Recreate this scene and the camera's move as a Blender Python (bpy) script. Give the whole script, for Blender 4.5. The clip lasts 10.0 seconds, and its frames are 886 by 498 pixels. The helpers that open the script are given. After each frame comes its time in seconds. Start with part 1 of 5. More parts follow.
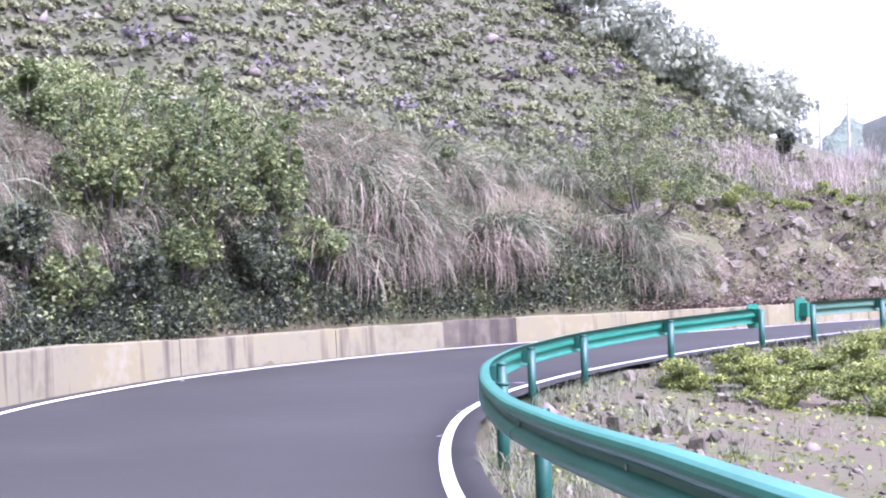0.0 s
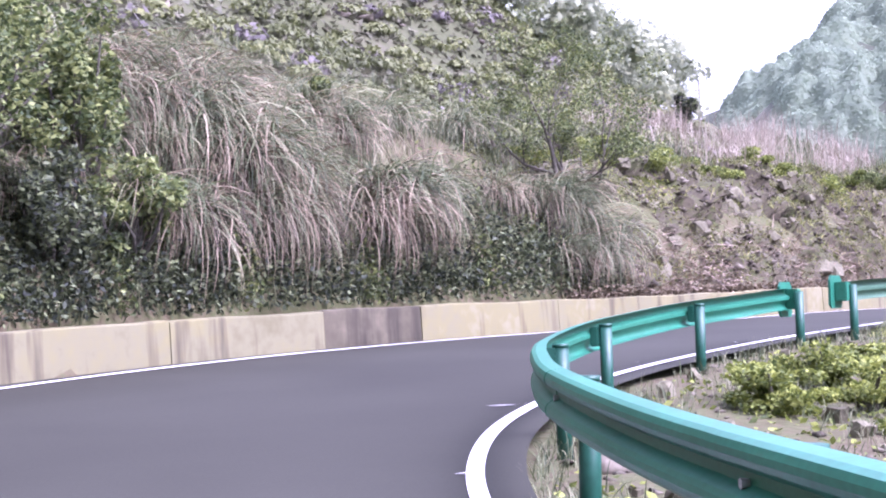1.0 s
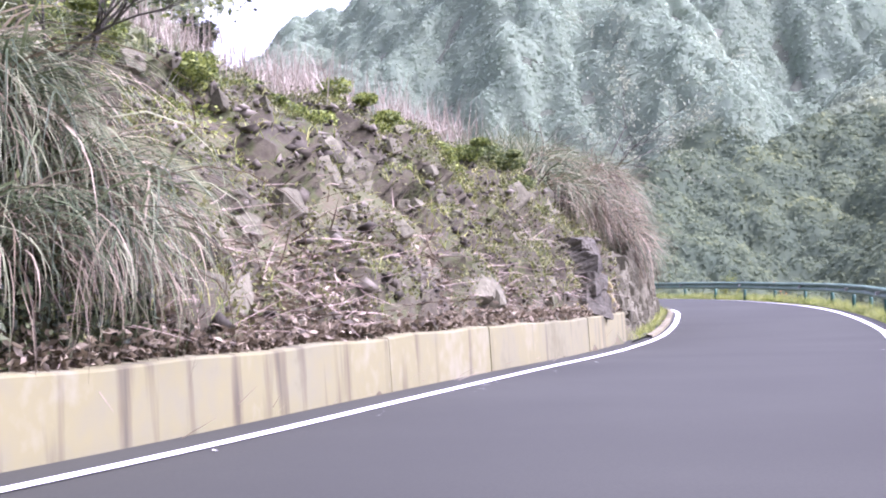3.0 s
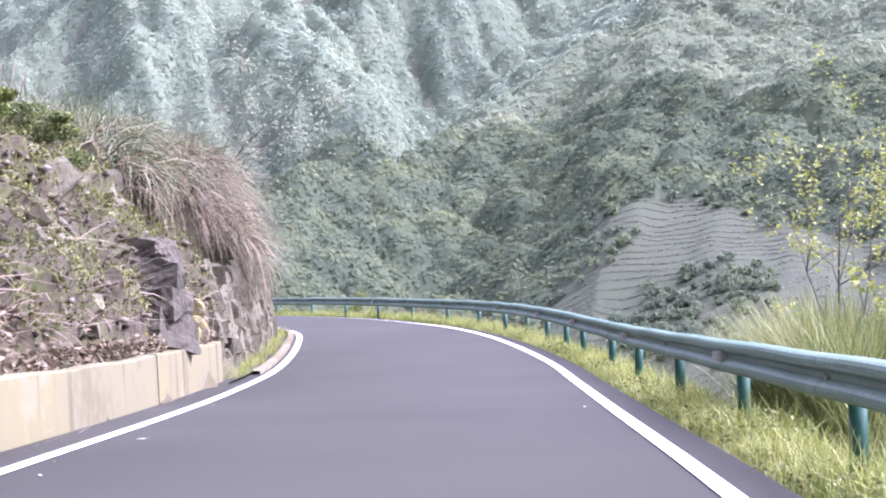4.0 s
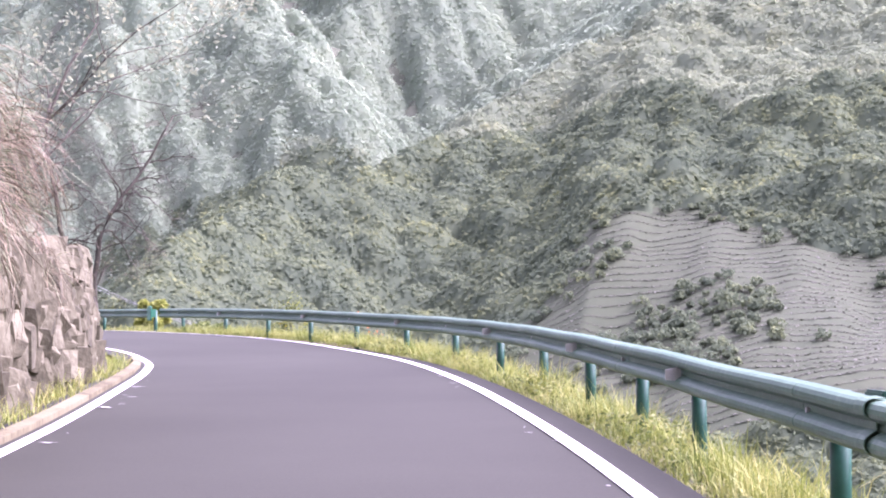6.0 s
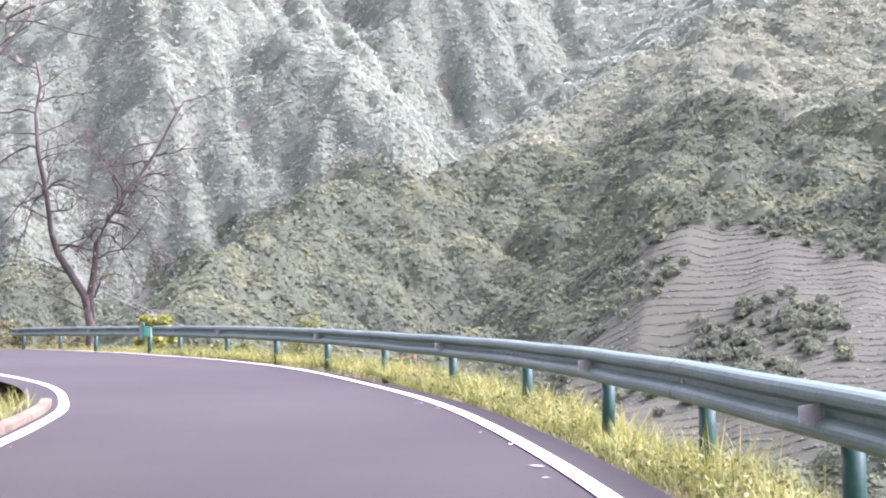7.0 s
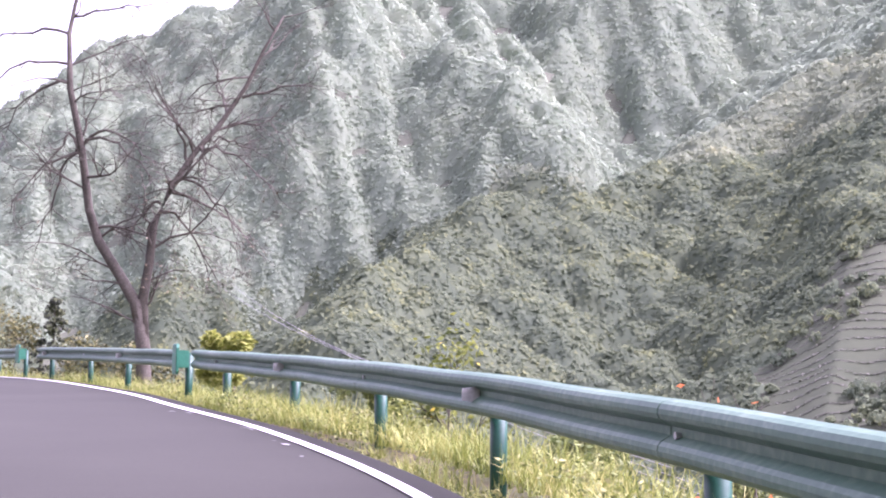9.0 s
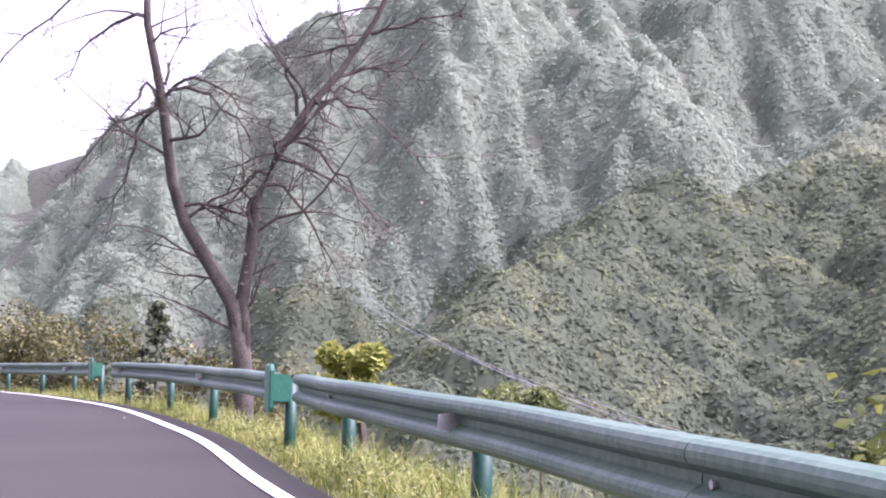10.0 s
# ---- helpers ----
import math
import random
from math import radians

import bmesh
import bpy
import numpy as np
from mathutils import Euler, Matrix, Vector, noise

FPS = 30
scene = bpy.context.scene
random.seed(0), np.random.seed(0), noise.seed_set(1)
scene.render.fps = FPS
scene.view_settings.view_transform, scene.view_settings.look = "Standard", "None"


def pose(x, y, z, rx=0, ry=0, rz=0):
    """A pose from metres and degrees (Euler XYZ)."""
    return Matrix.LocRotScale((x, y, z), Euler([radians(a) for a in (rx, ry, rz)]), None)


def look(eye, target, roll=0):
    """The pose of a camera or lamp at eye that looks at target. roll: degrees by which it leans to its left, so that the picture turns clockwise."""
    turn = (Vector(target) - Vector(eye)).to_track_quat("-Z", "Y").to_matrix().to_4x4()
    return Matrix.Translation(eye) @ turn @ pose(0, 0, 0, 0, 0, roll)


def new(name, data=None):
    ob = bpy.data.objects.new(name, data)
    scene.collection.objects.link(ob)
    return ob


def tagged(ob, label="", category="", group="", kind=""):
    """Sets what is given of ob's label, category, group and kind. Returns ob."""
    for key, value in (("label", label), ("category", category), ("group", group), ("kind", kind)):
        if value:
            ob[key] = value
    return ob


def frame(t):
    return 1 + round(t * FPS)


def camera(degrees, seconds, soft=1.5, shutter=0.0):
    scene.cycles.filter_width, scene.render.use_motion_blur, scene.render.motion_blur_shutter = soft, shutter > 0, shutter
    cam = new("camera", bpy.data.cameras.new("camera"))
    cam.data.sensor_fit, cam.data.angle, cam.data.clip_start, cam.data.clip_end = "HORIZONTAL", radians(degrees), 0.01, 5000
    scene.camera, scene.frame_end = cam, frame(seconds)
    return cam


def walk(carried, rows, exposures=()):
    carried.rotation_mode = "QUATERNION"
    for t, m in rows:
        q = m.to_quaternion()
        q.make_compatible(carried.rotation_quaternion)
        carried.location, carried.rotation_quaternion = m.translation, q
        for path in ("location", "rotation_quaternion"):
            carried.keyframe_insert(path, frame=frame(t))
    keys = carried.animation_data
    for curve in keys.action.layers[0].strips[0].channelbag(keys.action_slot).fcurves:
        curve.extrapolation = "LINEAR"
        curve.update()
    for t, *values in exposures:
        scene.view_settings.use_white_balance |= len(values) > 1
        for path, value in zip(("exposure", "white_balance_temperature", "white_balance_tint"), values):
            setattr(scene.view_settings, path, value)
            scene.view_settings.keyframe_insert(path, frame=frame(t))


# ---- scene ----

# camera and its walk
cam = camera(33.63, 10.0, soft=2.0)
PATH = [
    (0, (2.448, 1.732, 1.501), (-5.813, 7.347, 1.988), -1.57),
    (0.5, (-2.443, 3.971, 1.331), (-10.369, 10.050, 1.810), -1.67),
    (1, (-6.969, 6.669, 1.295), (-14.435, 13.306, 1.765), -1.77),
    (1.5, (-11.182, 9.675, 1.314), (-17.775, 17.179, 1.770), -1.40),
    (2, (-14.936, 13.022, 1.422), (-20.615, 21.240, 1.890), -1.29),
    (2.2, (-16.322, 14.391, 1.489), (-21.728, 22.791, 1.962), -1.35),
    (3.3, (-21.566, 23.720, 2.038), (-25.493, 32.904, 2.533), -1.04),
    (3.5, (-22.066, 25.499, 2.092), (-25.466, 34.890, 2.599), -1.14),
    (4, (-23.070, 29.905, 2.226), (-25.240, 39.653, 2.746), -1.09),
    (4.5, (-23.829, 33.868, 2.352), (-25.179, 43.763, 2.874), -0.88),
    (5, (-24.667, 38.282, 2.445), (-25.886, 48.192, 3.001), -0.38),
    (5.5, (-25.470, 42.774, 2.473), (-27.167, 52.611, 3.067), -0.70),
    (5.7, (-25.833, 44.594, 2.499), (-27.712, 54.398, 3.096), -0.39),
    (6.8, (-28.177, 54.728, 2.706), (-30.463, 64.436, 3.430), -0.04),
    (7, (-28.588, 56.584, 2.758), (-30.957, 66.271, 3.497), 0.09),
    (7.5, (-29.751, 61.246, 2.887), (-32.335, 70.875, 3.662), 0.33),
    (8, (-31.134, 65.740, 3.038), (-33.944, 75.303, 3.850), 0.65),
    (8.5, (-32.761, 70.177, 3.192), (-35.862, 79.647, 4.029), 0.89),
    (9, (-34.544, 74.419, 3.318), (-37.969, 83.775, 4.179), 1.07),
    (9.5, (-36.551, 78.612, 3.440), (-40.365, 87.815, 4.316), 1.19),
    (10, (-38.992, 82.777, 3.644), (-43.215, 91.798, 4.536), 1.27),
]

EXPOSURES = [(0, 1.78, 5250, 51), (2.2, 1.66, 5500, 49), (3.5, 1.82, 5470, 44), (4.5, 1.90, 5580, 49), (7, 1.97, 5880, 54), (8.5, 1.89, 5880, 56), (9.2, 1.77, 5880, 56), (10, 1.49, 5880, 55)]
walk(cam, [(t, look(eye, target, roll)) for t, eye, target, roll in PATH], EXPOSURES)

# world and sun: a bright, hazy sky and a soft sun high on the valley side
SUN_AZ, SUN_EL = -72.0, 50.0      # degrees left of +y, degrees up
world = bpy.data.worlds.new("sky")
scene.world = world
world.use_nodes = True
wn = world.node_tree.nodes
sky = wn.new("ShaderNodeTexSky")
sky.sky_type = "NISHITA"
sky.sun_disc = False
sky.sun_elevation = radians(SUN_EL)
sky.sun_rotation = radians(-SUN_AZ)
sky.air_density, sky.dust_density, sky.ozone_density = 1.0, 6.0, 2.0
wn["Background"].inputs["Strength"].default_value = 0.15
pale = wn.new("ShaderNodeHueSaturation")      # the haze takes the blue out of the sky
pale.inputs["Saturation"].default_value, pale.inputs["Value"].default_value = 0.3, 1.75
world.node_tree.links.new(sky.outputs[0], pale.inputs["Color"])
world.node_tree.links.new(pale.outputs[0], wn["Background"].inputs["Color"])
sun = new("sun", bpy.data.lights.new("sun", "SUN"))
sun.data.energy, sun.data.angle, sun.data.color = 1.15, radians(20), (1.0, 0.97, 0.93)
a_, e_ = radians(SUN_AZ), radians(SUN_EL)
sun_dir = Vector((-math.sin(a_) * math.cos(e_), math.cos(a_) * math.cos(e_), math.sin(e_)))
sun.matrix_world = look(sun_dir * 50, (0, 0, 0))

# ---- materials ----
def mat(name, colors, rough=0.8, scale=3.0, fine=40.0, bump=0.3, metal=0.0, fine_mix=0.5, rand=0.0, spread=(0.3, 0.7), translucent=0.0, spec=0.3, island=False, stretch=(1, 1, 1), dist=0.02):
    """Two scales of noise between the colours, fine relief, and an optional change from piece to piece."""
    m = bpy.data.materials.new(name)
    m.use_nodes = True
    nt = m.node_tree
    n, l = nt.nodes, nt.links
    b = n["Principled BSDF"]
    geo = n.new("ShaderNodeNewGeometry")
    mp = n.new("ShaderNodeMapping")
    mp.inputs["Scale"].default_value = stretch
    l.new(geo.outputs["Position"], mp.inputs["Vector"])
    big = n.new("ShaderNodeTexNoise")
    big.inputs["Scale"].default_value, big.inputs["Detail"].default_value = scale, 5
    small = n.new("ShaderNodeTexNoise")
    small.inputs["Scale"].default_value, small.inputs["Detail"].default_value = fine, 3
    for t in (big, small):
        l.new(mp.outputs["Vector"], t.inputs["Vector"])
    mix = n.new("ShaderNodeMix")
    mix.inputs["Factor"].default_value = fine_mix
    l.new(big.outputs["Fac"], mix.inputs["A"])
    l.new(small.outputs["Fac"], mix.inputs["B"])
    val = mix.outputs["Result"]
    if rand:
        src = geo.outputs["Random Per Island"] if island else n.new("ShaderNodeObjectInfo").outputs["Random"]
        k = n.new("ShaderNodeMath"); k.operation = "MULTIPLY_ADD"
        l.new(src, k.inputs[0]); k.inputs[1].default_value = rand; k.inputs[2].default_value = -rand / 2
        s = n.new("ShaderNodeMath"); s.operation = "ADD"
        l.new(val, s.inputs[0]); l.new(k.outputs[0], s.inputs[1])
        val = s.outputs[0]
    ramp = n.new("ShaderNodeValToRGB")
    cr = ramp.color_ramp
    while len(cr.elements) < len(colors):
        cr.elements.new(0.5)
    for i, c in enumerate(colors):
        cr.elements[i].position = spread[0] + (spread[1] - spread[0]) * i / max(1, len(colors) - 1)
        cr.elements[i].color = (*c, 1)
    l.new(val, ramp.inputs["Fac"])
    l.new(ramp.outputs["Color"], b.inputs["Base Color"])
    b.inputs["Roughness"].default_value, b.inputs["Metallic"].default_value = rough, metal
    b.inputs["Specular IOR Level"].default_value = spec
    if bump:
        bp = n.new("ShaderNodeBump")
        bp.inputs["Strength"].default_value, bp.inputs["Distance"].default_value = bump, dist
        l.new(mix.outputs["Result"], bp.inputs["Height"])
        l.new(bp.outputs["Normal"], b.inputs["Normal"])
    if translucent:
        tr = n.new("ShaderNodeBsdfTranslucent")
        l.new(ramp.outputs["Color"], tr.inputs["Color"])
        ms = n.new("ShaderNodeMixShader")
        ms.inputs["Fac"].default_value = translucent
        l.new(b.outputs[0], ms.inputs[1]); l.new(tr.outputs[0], ms.inputs[2])
        l.new(ms.outputs[0], n["Material Output"].inputs["Surface"])
    return m


ASPHALT = mat("asphalt", [(0.0172, 0.0182, 0.0126), (0.0248, 0.0264, 0.0186), (0.0342, 0.0362, 0.0266)], 0.8, 0.3, 45, 0.4, dist=0.004, spec=0.25, fine_mix=0.45)
PAINT = mat("road_paint", [(0.55, 0.55, 0.54), (0.82, 0.82, 0.82)], 0.7, 2.0, 30, 0.2, spread=(0.25, 0.5), dist=0.003)
CONCRETE = mat("concrete", [(0.056, 0.048, 0.024), (0.132, 0.119, 0.07), (0.175, 0.16, 0.10)], 0.9, 1.2, 14, 0.3, rand=0.2, stretch=(1, 1, 0.3), dist=0.01)
SOIL = mat("soil", [(0.042, 0.033, 0.017), (0.076, 0.063, 0.036), (0.058, 0.066, 0.024), (0.105, 0.092, 0.058)], 0.95, 0.6, 7, 0.8, dist=0.08)
GREEN = mat("green_paint", [(0.008, 0.10, 0.058), (0.02, 0.17, 0.104)], 0.42, 1.5, 25, 0.1, spec=0.5, dist=0.003)


def cast_wall(name, cream, brown, amount):
    """Pale cast concrete: large yellow and grey blotches, brown runs of water down the face, fine pitting."""
    m = mat(name, cream, 0.9, 0.5, 5.0, 0.35, rand=0.12, fine_mix=0.3, spread=(0.3, 0.7), dist=0.012)
    n, l = m.node_tree.nodes, m.node_tree.links
    b, ramp = n["Principled BSDF"], n["Color Ramp"]
    geo, mp, runs, edge, mix = n["Geometry"], n.new("ShaderNodeMapping"), n.new("ShaderNodeTexNoise"), n.new("ShaderNodeMapRange"), n.new("ShaderNodeMix")
    mp.inputs["Scale"].default_value = (1, 1, 0.09)
    runs.inputs["Scale"].default_value, runs.inputs["Detail"].default_value = 2.6, 6
    edge.inputs["From Min"].default_value, edge.inputs["From Max"].default_value, edge.inputs["To Max"].default_value = 0.64 - amount, 0.76 - amount * 0.8, 0.85
    mix.data_type = "RGBA"
    l.new(geo.outputs["Position"], mp.inputs["Vector"])
    l.new(mp.outputs["Vector"], runs.inputs["Vector"])
    l.new(runs.outputs["Fac"], edge.inputs["Value"])
    l.new(edge.outputs["Result"], mix.inputs["Factor"])
    l.new(ramp.outputs["Color"], mix.inputs[6])
    mix.inputs[7].default_value = (*brown, 1)
    l.new(mix.outputs[2], b.inputs["Base Color"])
    return m


WALLCREAM = cast_wall("cream_cast_concrete", [(0.098, 0.093, 0.048), (0.132, 0.127, 0.073), (0.142, 0.133, 0.064), (0.17, 0.164, 0.109)], (0.05, 0.042, 0.027), 0.08)
WALLDARK = cast_wall("stained_cast_concrete", [(0.04, 0.036, 0.022), (0.07, 0.063, 0.04), (0.13, 0.118, 0.078)], (0.026, 0.023, 0.016), 0.12)

# ---- helpers for building ----
def part(name, bm, material, parent=None, label="", smooth=False):
    """Links a bmesh as one mesh object under a thing or a part."""
    me = bpy.data.meshes.new(name)
    bm.to_mesh(me)
    bm.free()
    me.materials.append(material)
    if smooth:
        me.polygons.foreach_set("use_smooth", [True] * len(me.polygons))
    ob = new(name, me)
    ob.parent = parent
    if label:
        tagged(ob, label)
    return ob


def mesh_part(name, verts, faces, material, parent=None, label="", smooth=False):
    me = bpy.data.meshes.new(name)
    me.from_pydata([tuple(v) for v in verts], [], [tuple(f) for f in faces])
    me.materials.append(material)
    if smooth:
        me.polygons.foreach_set("use_smooth", [True] * len(me.polygons))
    ob = new(name, me)
    ob.parent = parent
    if label:
        tagged(ob, label)
    return ob


def thing(name, label, category, group="", kind="", at=(0, 0, 0)):
    ob = new(name)
    ob.location = at
    return tagged(ob, label, category, group, kind)


# ---- plan of the road: left line, right line, height at each, station by station ----
STATIONS = [
    ((14.00, -10.01), (17.02, -5.17), 0.45, 0.40),
    ((4.00, -4.50), (7.02, 0.33), 0.36, 0.26),
    ((-4.99, 0.51), (-1.49, 5.22), 0.22, 0.11),
    ((-12.98, 4.62), (-7.22, 8.39), 0.18, 0.05),
    ((-19.76, 8.71), (-11.51, 11.20), 0.28, 0.12),
    ((-22.94, 11.62), (-14.73, 13.82), 0.39, 0.23),
    ((-24.77, 14.71), (-17.13, 16.67), 0.55, 0.37),
    ((-25.69, 19.00), (-18.96, 20.29), 0.75, 0.57),
    ((-26.28, 24.00), (-20.20, 24.69), 0.90, 0.79),
    ((-27.12, 30.00), (-21.43, 30.00), 0.99, 0.96),
    ((-27.94, 34.99), (-22.57, 35.20), 1.08, 1.09),
    ((-29.05, 41.01), (-23.67, 40.79), 1.16, 1.17),
    ((-30.20, 46.50), (-24.84, 46.50), 1.19, 1.25),
    ((-31.23, 51.32), (-25.97, 51.99), 1.25, 1.34),
    ((-32.38, 56.54), (-27.18, 57.47), 1.38, 1.48),
    ((-33.69, 61.56), (-28.80, 62.94), 1.58, 1.73),
    ((-35.09, 66.35), (-30.63, 68.40), 1.81, 1.96),
    ((-36.52, 70.77), (-32.79, 73.93), 2.01, 2.16),
    ((-37.93, 74.03), (-35.18, 78.66), 2.14, 2.33),
    ((-40.17, 77.51), (-38.19, 83.83), 2.33, 2.52),
    ((-43.77, 80.90), (-41.65, 88.57), 2.54, 2.68),
    ((-48.67, 85.46), (-45.28, 92.85), 2.69, 2.80),
    ((-55.48, 91.53), (-50.20, 98.73), 2.81, 2.92),
    ((-63.79, 99.01), (-58.20, 106.73), 2.92, 3.05),
    ((-77.00, 109.00), (-72.11, 117.80), 2.99, 3.05),
    ((-102.01, 121.99), (-98.04, 131.90), 3.06, 3.07),
]


def spline(points, per=24):
    """A smooth curve through the points (Catmull-Rom), per samples a span."""
    p = np.array(points, float)
    p = np.vstack([2 * p[0] - p[1], p, 2 * p[-1] - p[-2]])
    u = np.linspace(0, 1, per, endpoint=False)[:, None]
    out = []
    for i in range(1, len(p) - 2):
        a, b, c, d = p[i - 1:i + 3]
        out.append(0.5 * (2 * b + (c - a) * u + (2 * a - 5 * b + 4 * c - d) * u ** 2 + (3 * b - a - 3 * c + d) * u ** 3))
    return np.vstack([*out, p[-2:-1]])


PER = 24
LEFT = spline([(*l, zl) for l, r, zl, zr in STATIONS], PER)     # left edge line
RIGHT = spline([(*r, zr) for l, r, zl, zr in STATIONS], PER)    # right edge line
N_ST = len(LEFT)
MIDDLE = (LEFT + RIGHT) / 2
HALF = np.linalg.norm((LEFT - RIGHT)[:, :2], axis=1) / 2
ACROSS = (LEFT - RIGHT)[:, :2] / (2 * HALF[:, None])            # unit vectors to the left


def side(curve, i, out):
    """A point out metres outside the line (left of the left line, right of the right line), at sample i."""
    s = 1 if curve is LEFT else -1
    return np.array([curve[i, 0] + s * ACROSS[i, 0] * out, curve[i, 1] + s * ACROSS[i, 1] * out, curve[i, 2]])


def offset(curve, out):
    s = 1 if curve is LEFT else -1
    r = curve.copy()
    r[:, :2] += s * ACROSS * out
    return r


def strip(curves):
    """Vertices and faces of a ribbon through curves of equal length."""
    n = len(curves[0])
    verts = np.vstack(curves)
    faces = []
    for k in range(len(curves) - 1):
        for i in range(n - 1):
            faces.append((k * n + i, k * n + i + 1, (k + 1) * n + i + 1, (k + 1) * n + i))
    return verts, faces


WALL_END = int(13.62 * PER)      # sample where the concrete wall ends
# ---- the lie of the land ----
def smooth(a, b, x):
    t = np.clip((x - a) / (b - a), 0, 1)
    return t * t * (3 - 2 * t)


def near_road(x, y):
    """For arrays of places: nearest sample, metres beyond the left line, metres beyond the right line."""
    k = np.empty(x.shape, int)
    flat, xf, yf = k.reshape(-1), x.reshape(-1), y.reshape(-1)
    for i in range(0, len(flat), 4000):
        d = (xf[i:i + 4000, None] - MIDDLE[None, :, 0]) ** 2 + (yf[i:i + 4000, None] - MIDDLE[None, :, 1]) ** 2
        flat[i:i + 4000] = d.argmin(1)
    dx, dy = x - MIDDLE[k, 0], y - MIDDLE[k, 1]
    lat = dx * ACROSS[k, 0] + dy * ACROSS[k, 1]
    dist = np.hypot(dx, dy)
    left = np.where(lat > 0, dist, -dist) - HALF[k]
    right = np.where(lat < 0, dist, -dist) - HALF[k]
    return k, left, right


_rng = np.random.default_rng(5)
_WAVES = [(_rng.uniform(0, 2 * np.pi), _rng.uniform(0, 2 * np.pi)) for _ in range(24)]


def rough(x, y, size, octaves=4):
    """A cheap rolling relief, about -1 to 1, of the given size in metres."""
    out, amp, f = 0 * x, 1.0, 2 * np.pi / size
    for o in range(octaves):
        for j in range(3):
            a, ph = _WAVES[(o * 3 + j) % 24]
            out = out + amp * np.sin(f * (x * np.cos(a) + y * np.sin(a)) + ph + 1.3 * np.sin(f * 0.6 * (x * np.sin(a) - y * np.cos(a)) + 2 * ph)) / 3
        amp *= 0.5
        f *= 2.05
    return out


# crest of the wooded spur across the valley and of the mountain behind it: x, y, z
SPUR = np.array([(40, 650, 172), (-50, 590, 127), (-68, 560, 109), (-84, 525, 89), (-96, 485, 71), (-104, 441, 57.5), (-115, 420, 46), (-122, 402, 40.5), (-126, 394, 37.5), (-133, 383, 40.5), (-136, 362, 31), (-134, 350, 25.5), (-133, 330, 21), (-133, 305, 15), (-127, 275, 5), (-122, 250, -14)], float)
# two ribs running up the face of the mountain
RIBS = [np.array(rib, float) for rib in ([(-190, 520, 55), (-188, 556, 78), (-190, 600, 103), (-178, 636, 124), (-160, 668, 147), (-148, 715, 175)], [(-282, 500, 40), (-276, 524, 50), (-256, 540, 75), (-252, 566, 98), (-252, 600, 121), (-256, 662, 152)], [(-330, 560, 60), (-318, 600, 90), (-310, 650, 118)])]


def polyline_near(x, y, line):
    best = np.full(x.shape, 1e9)
    z = np.zeros(x.shape)
    for a, b in zip(line[:-1], line[1:]):
        d = b - a
        u = np.clip(((x - a[0]) * d[0] + (y - a[1]) * d[1]) / (d[0] ** 2 + d[1] ** 2), 0, 1)
        r = np.hypot(x - a[0] - u * d[0], y - a[1] - u * d[1])
        hit = r < best
        best = np.where(hit, r, best)
        z = np.where(hit, a[2] + u * d[2], z)
    return best, z


def mountains(x, y):
    """The far side of the valley: a spur with woods and a high mountain behind."""
    r, z = polyline_near(x, y, SPUR)
    spur = z - 0.62 * r - 0.0004 * r * r + 6 * rough(x, y, 70) * smooth(0, 60, r)
    # right-hand lower slope with fields
    field = -30 + 0.42 * (y - 205 + 0.25 * (x + 30)) * smooth(190, 240, y + 0.2 * x)
    field = np.minimum(field, 150) + 4 * rough(x, y, 90)
    field = field - 0.5 * np.clip(-55 - x, 0, 400)
    # mountain behind: rises with distance and with bearing to the east
    bx, by = x + 35, y - 60
    dist = np.hypot(bx, by)
    az = np.degrees(np.arctan2(-bx, by))
    top = np.interp(az, [-40, 0, 14, 24, 29, 34, 36, 38, 40, 43, 50, 60, 90], [305, 295, 275, 245, 204, 163, 143, 112, 86, 70, 58, 50, 40])
    far = top * smooth(330, 860, dist) * np.clip(1.0, 0, 1) + 24 * rough(x + 0.6 * y, y * 0.45, 150) * smooth(350, 500, dist) - 40 * (1 - smooth(300, 600, dist))
    for rib in RIBS:
        away, _ = polyline_near(x, y, rib)
        far = far + 26 * np.clip(1 - away / 50, 0, 1) ** 1.2 - 9 * np.exp(-((away - 70) / 30) ** 2)
    far = np.where(dist > 900, far - 0.25 * (dist - 900), far)
    top_ = np.maximum(np.maximum(spur, field), far)          # soft joins where the slopes meet
    return top_ + 5 * np.log(np.exp((spur - top_) / 5) + np.exp((field - top_) / 5) + np.exp((far - top_) / 5))


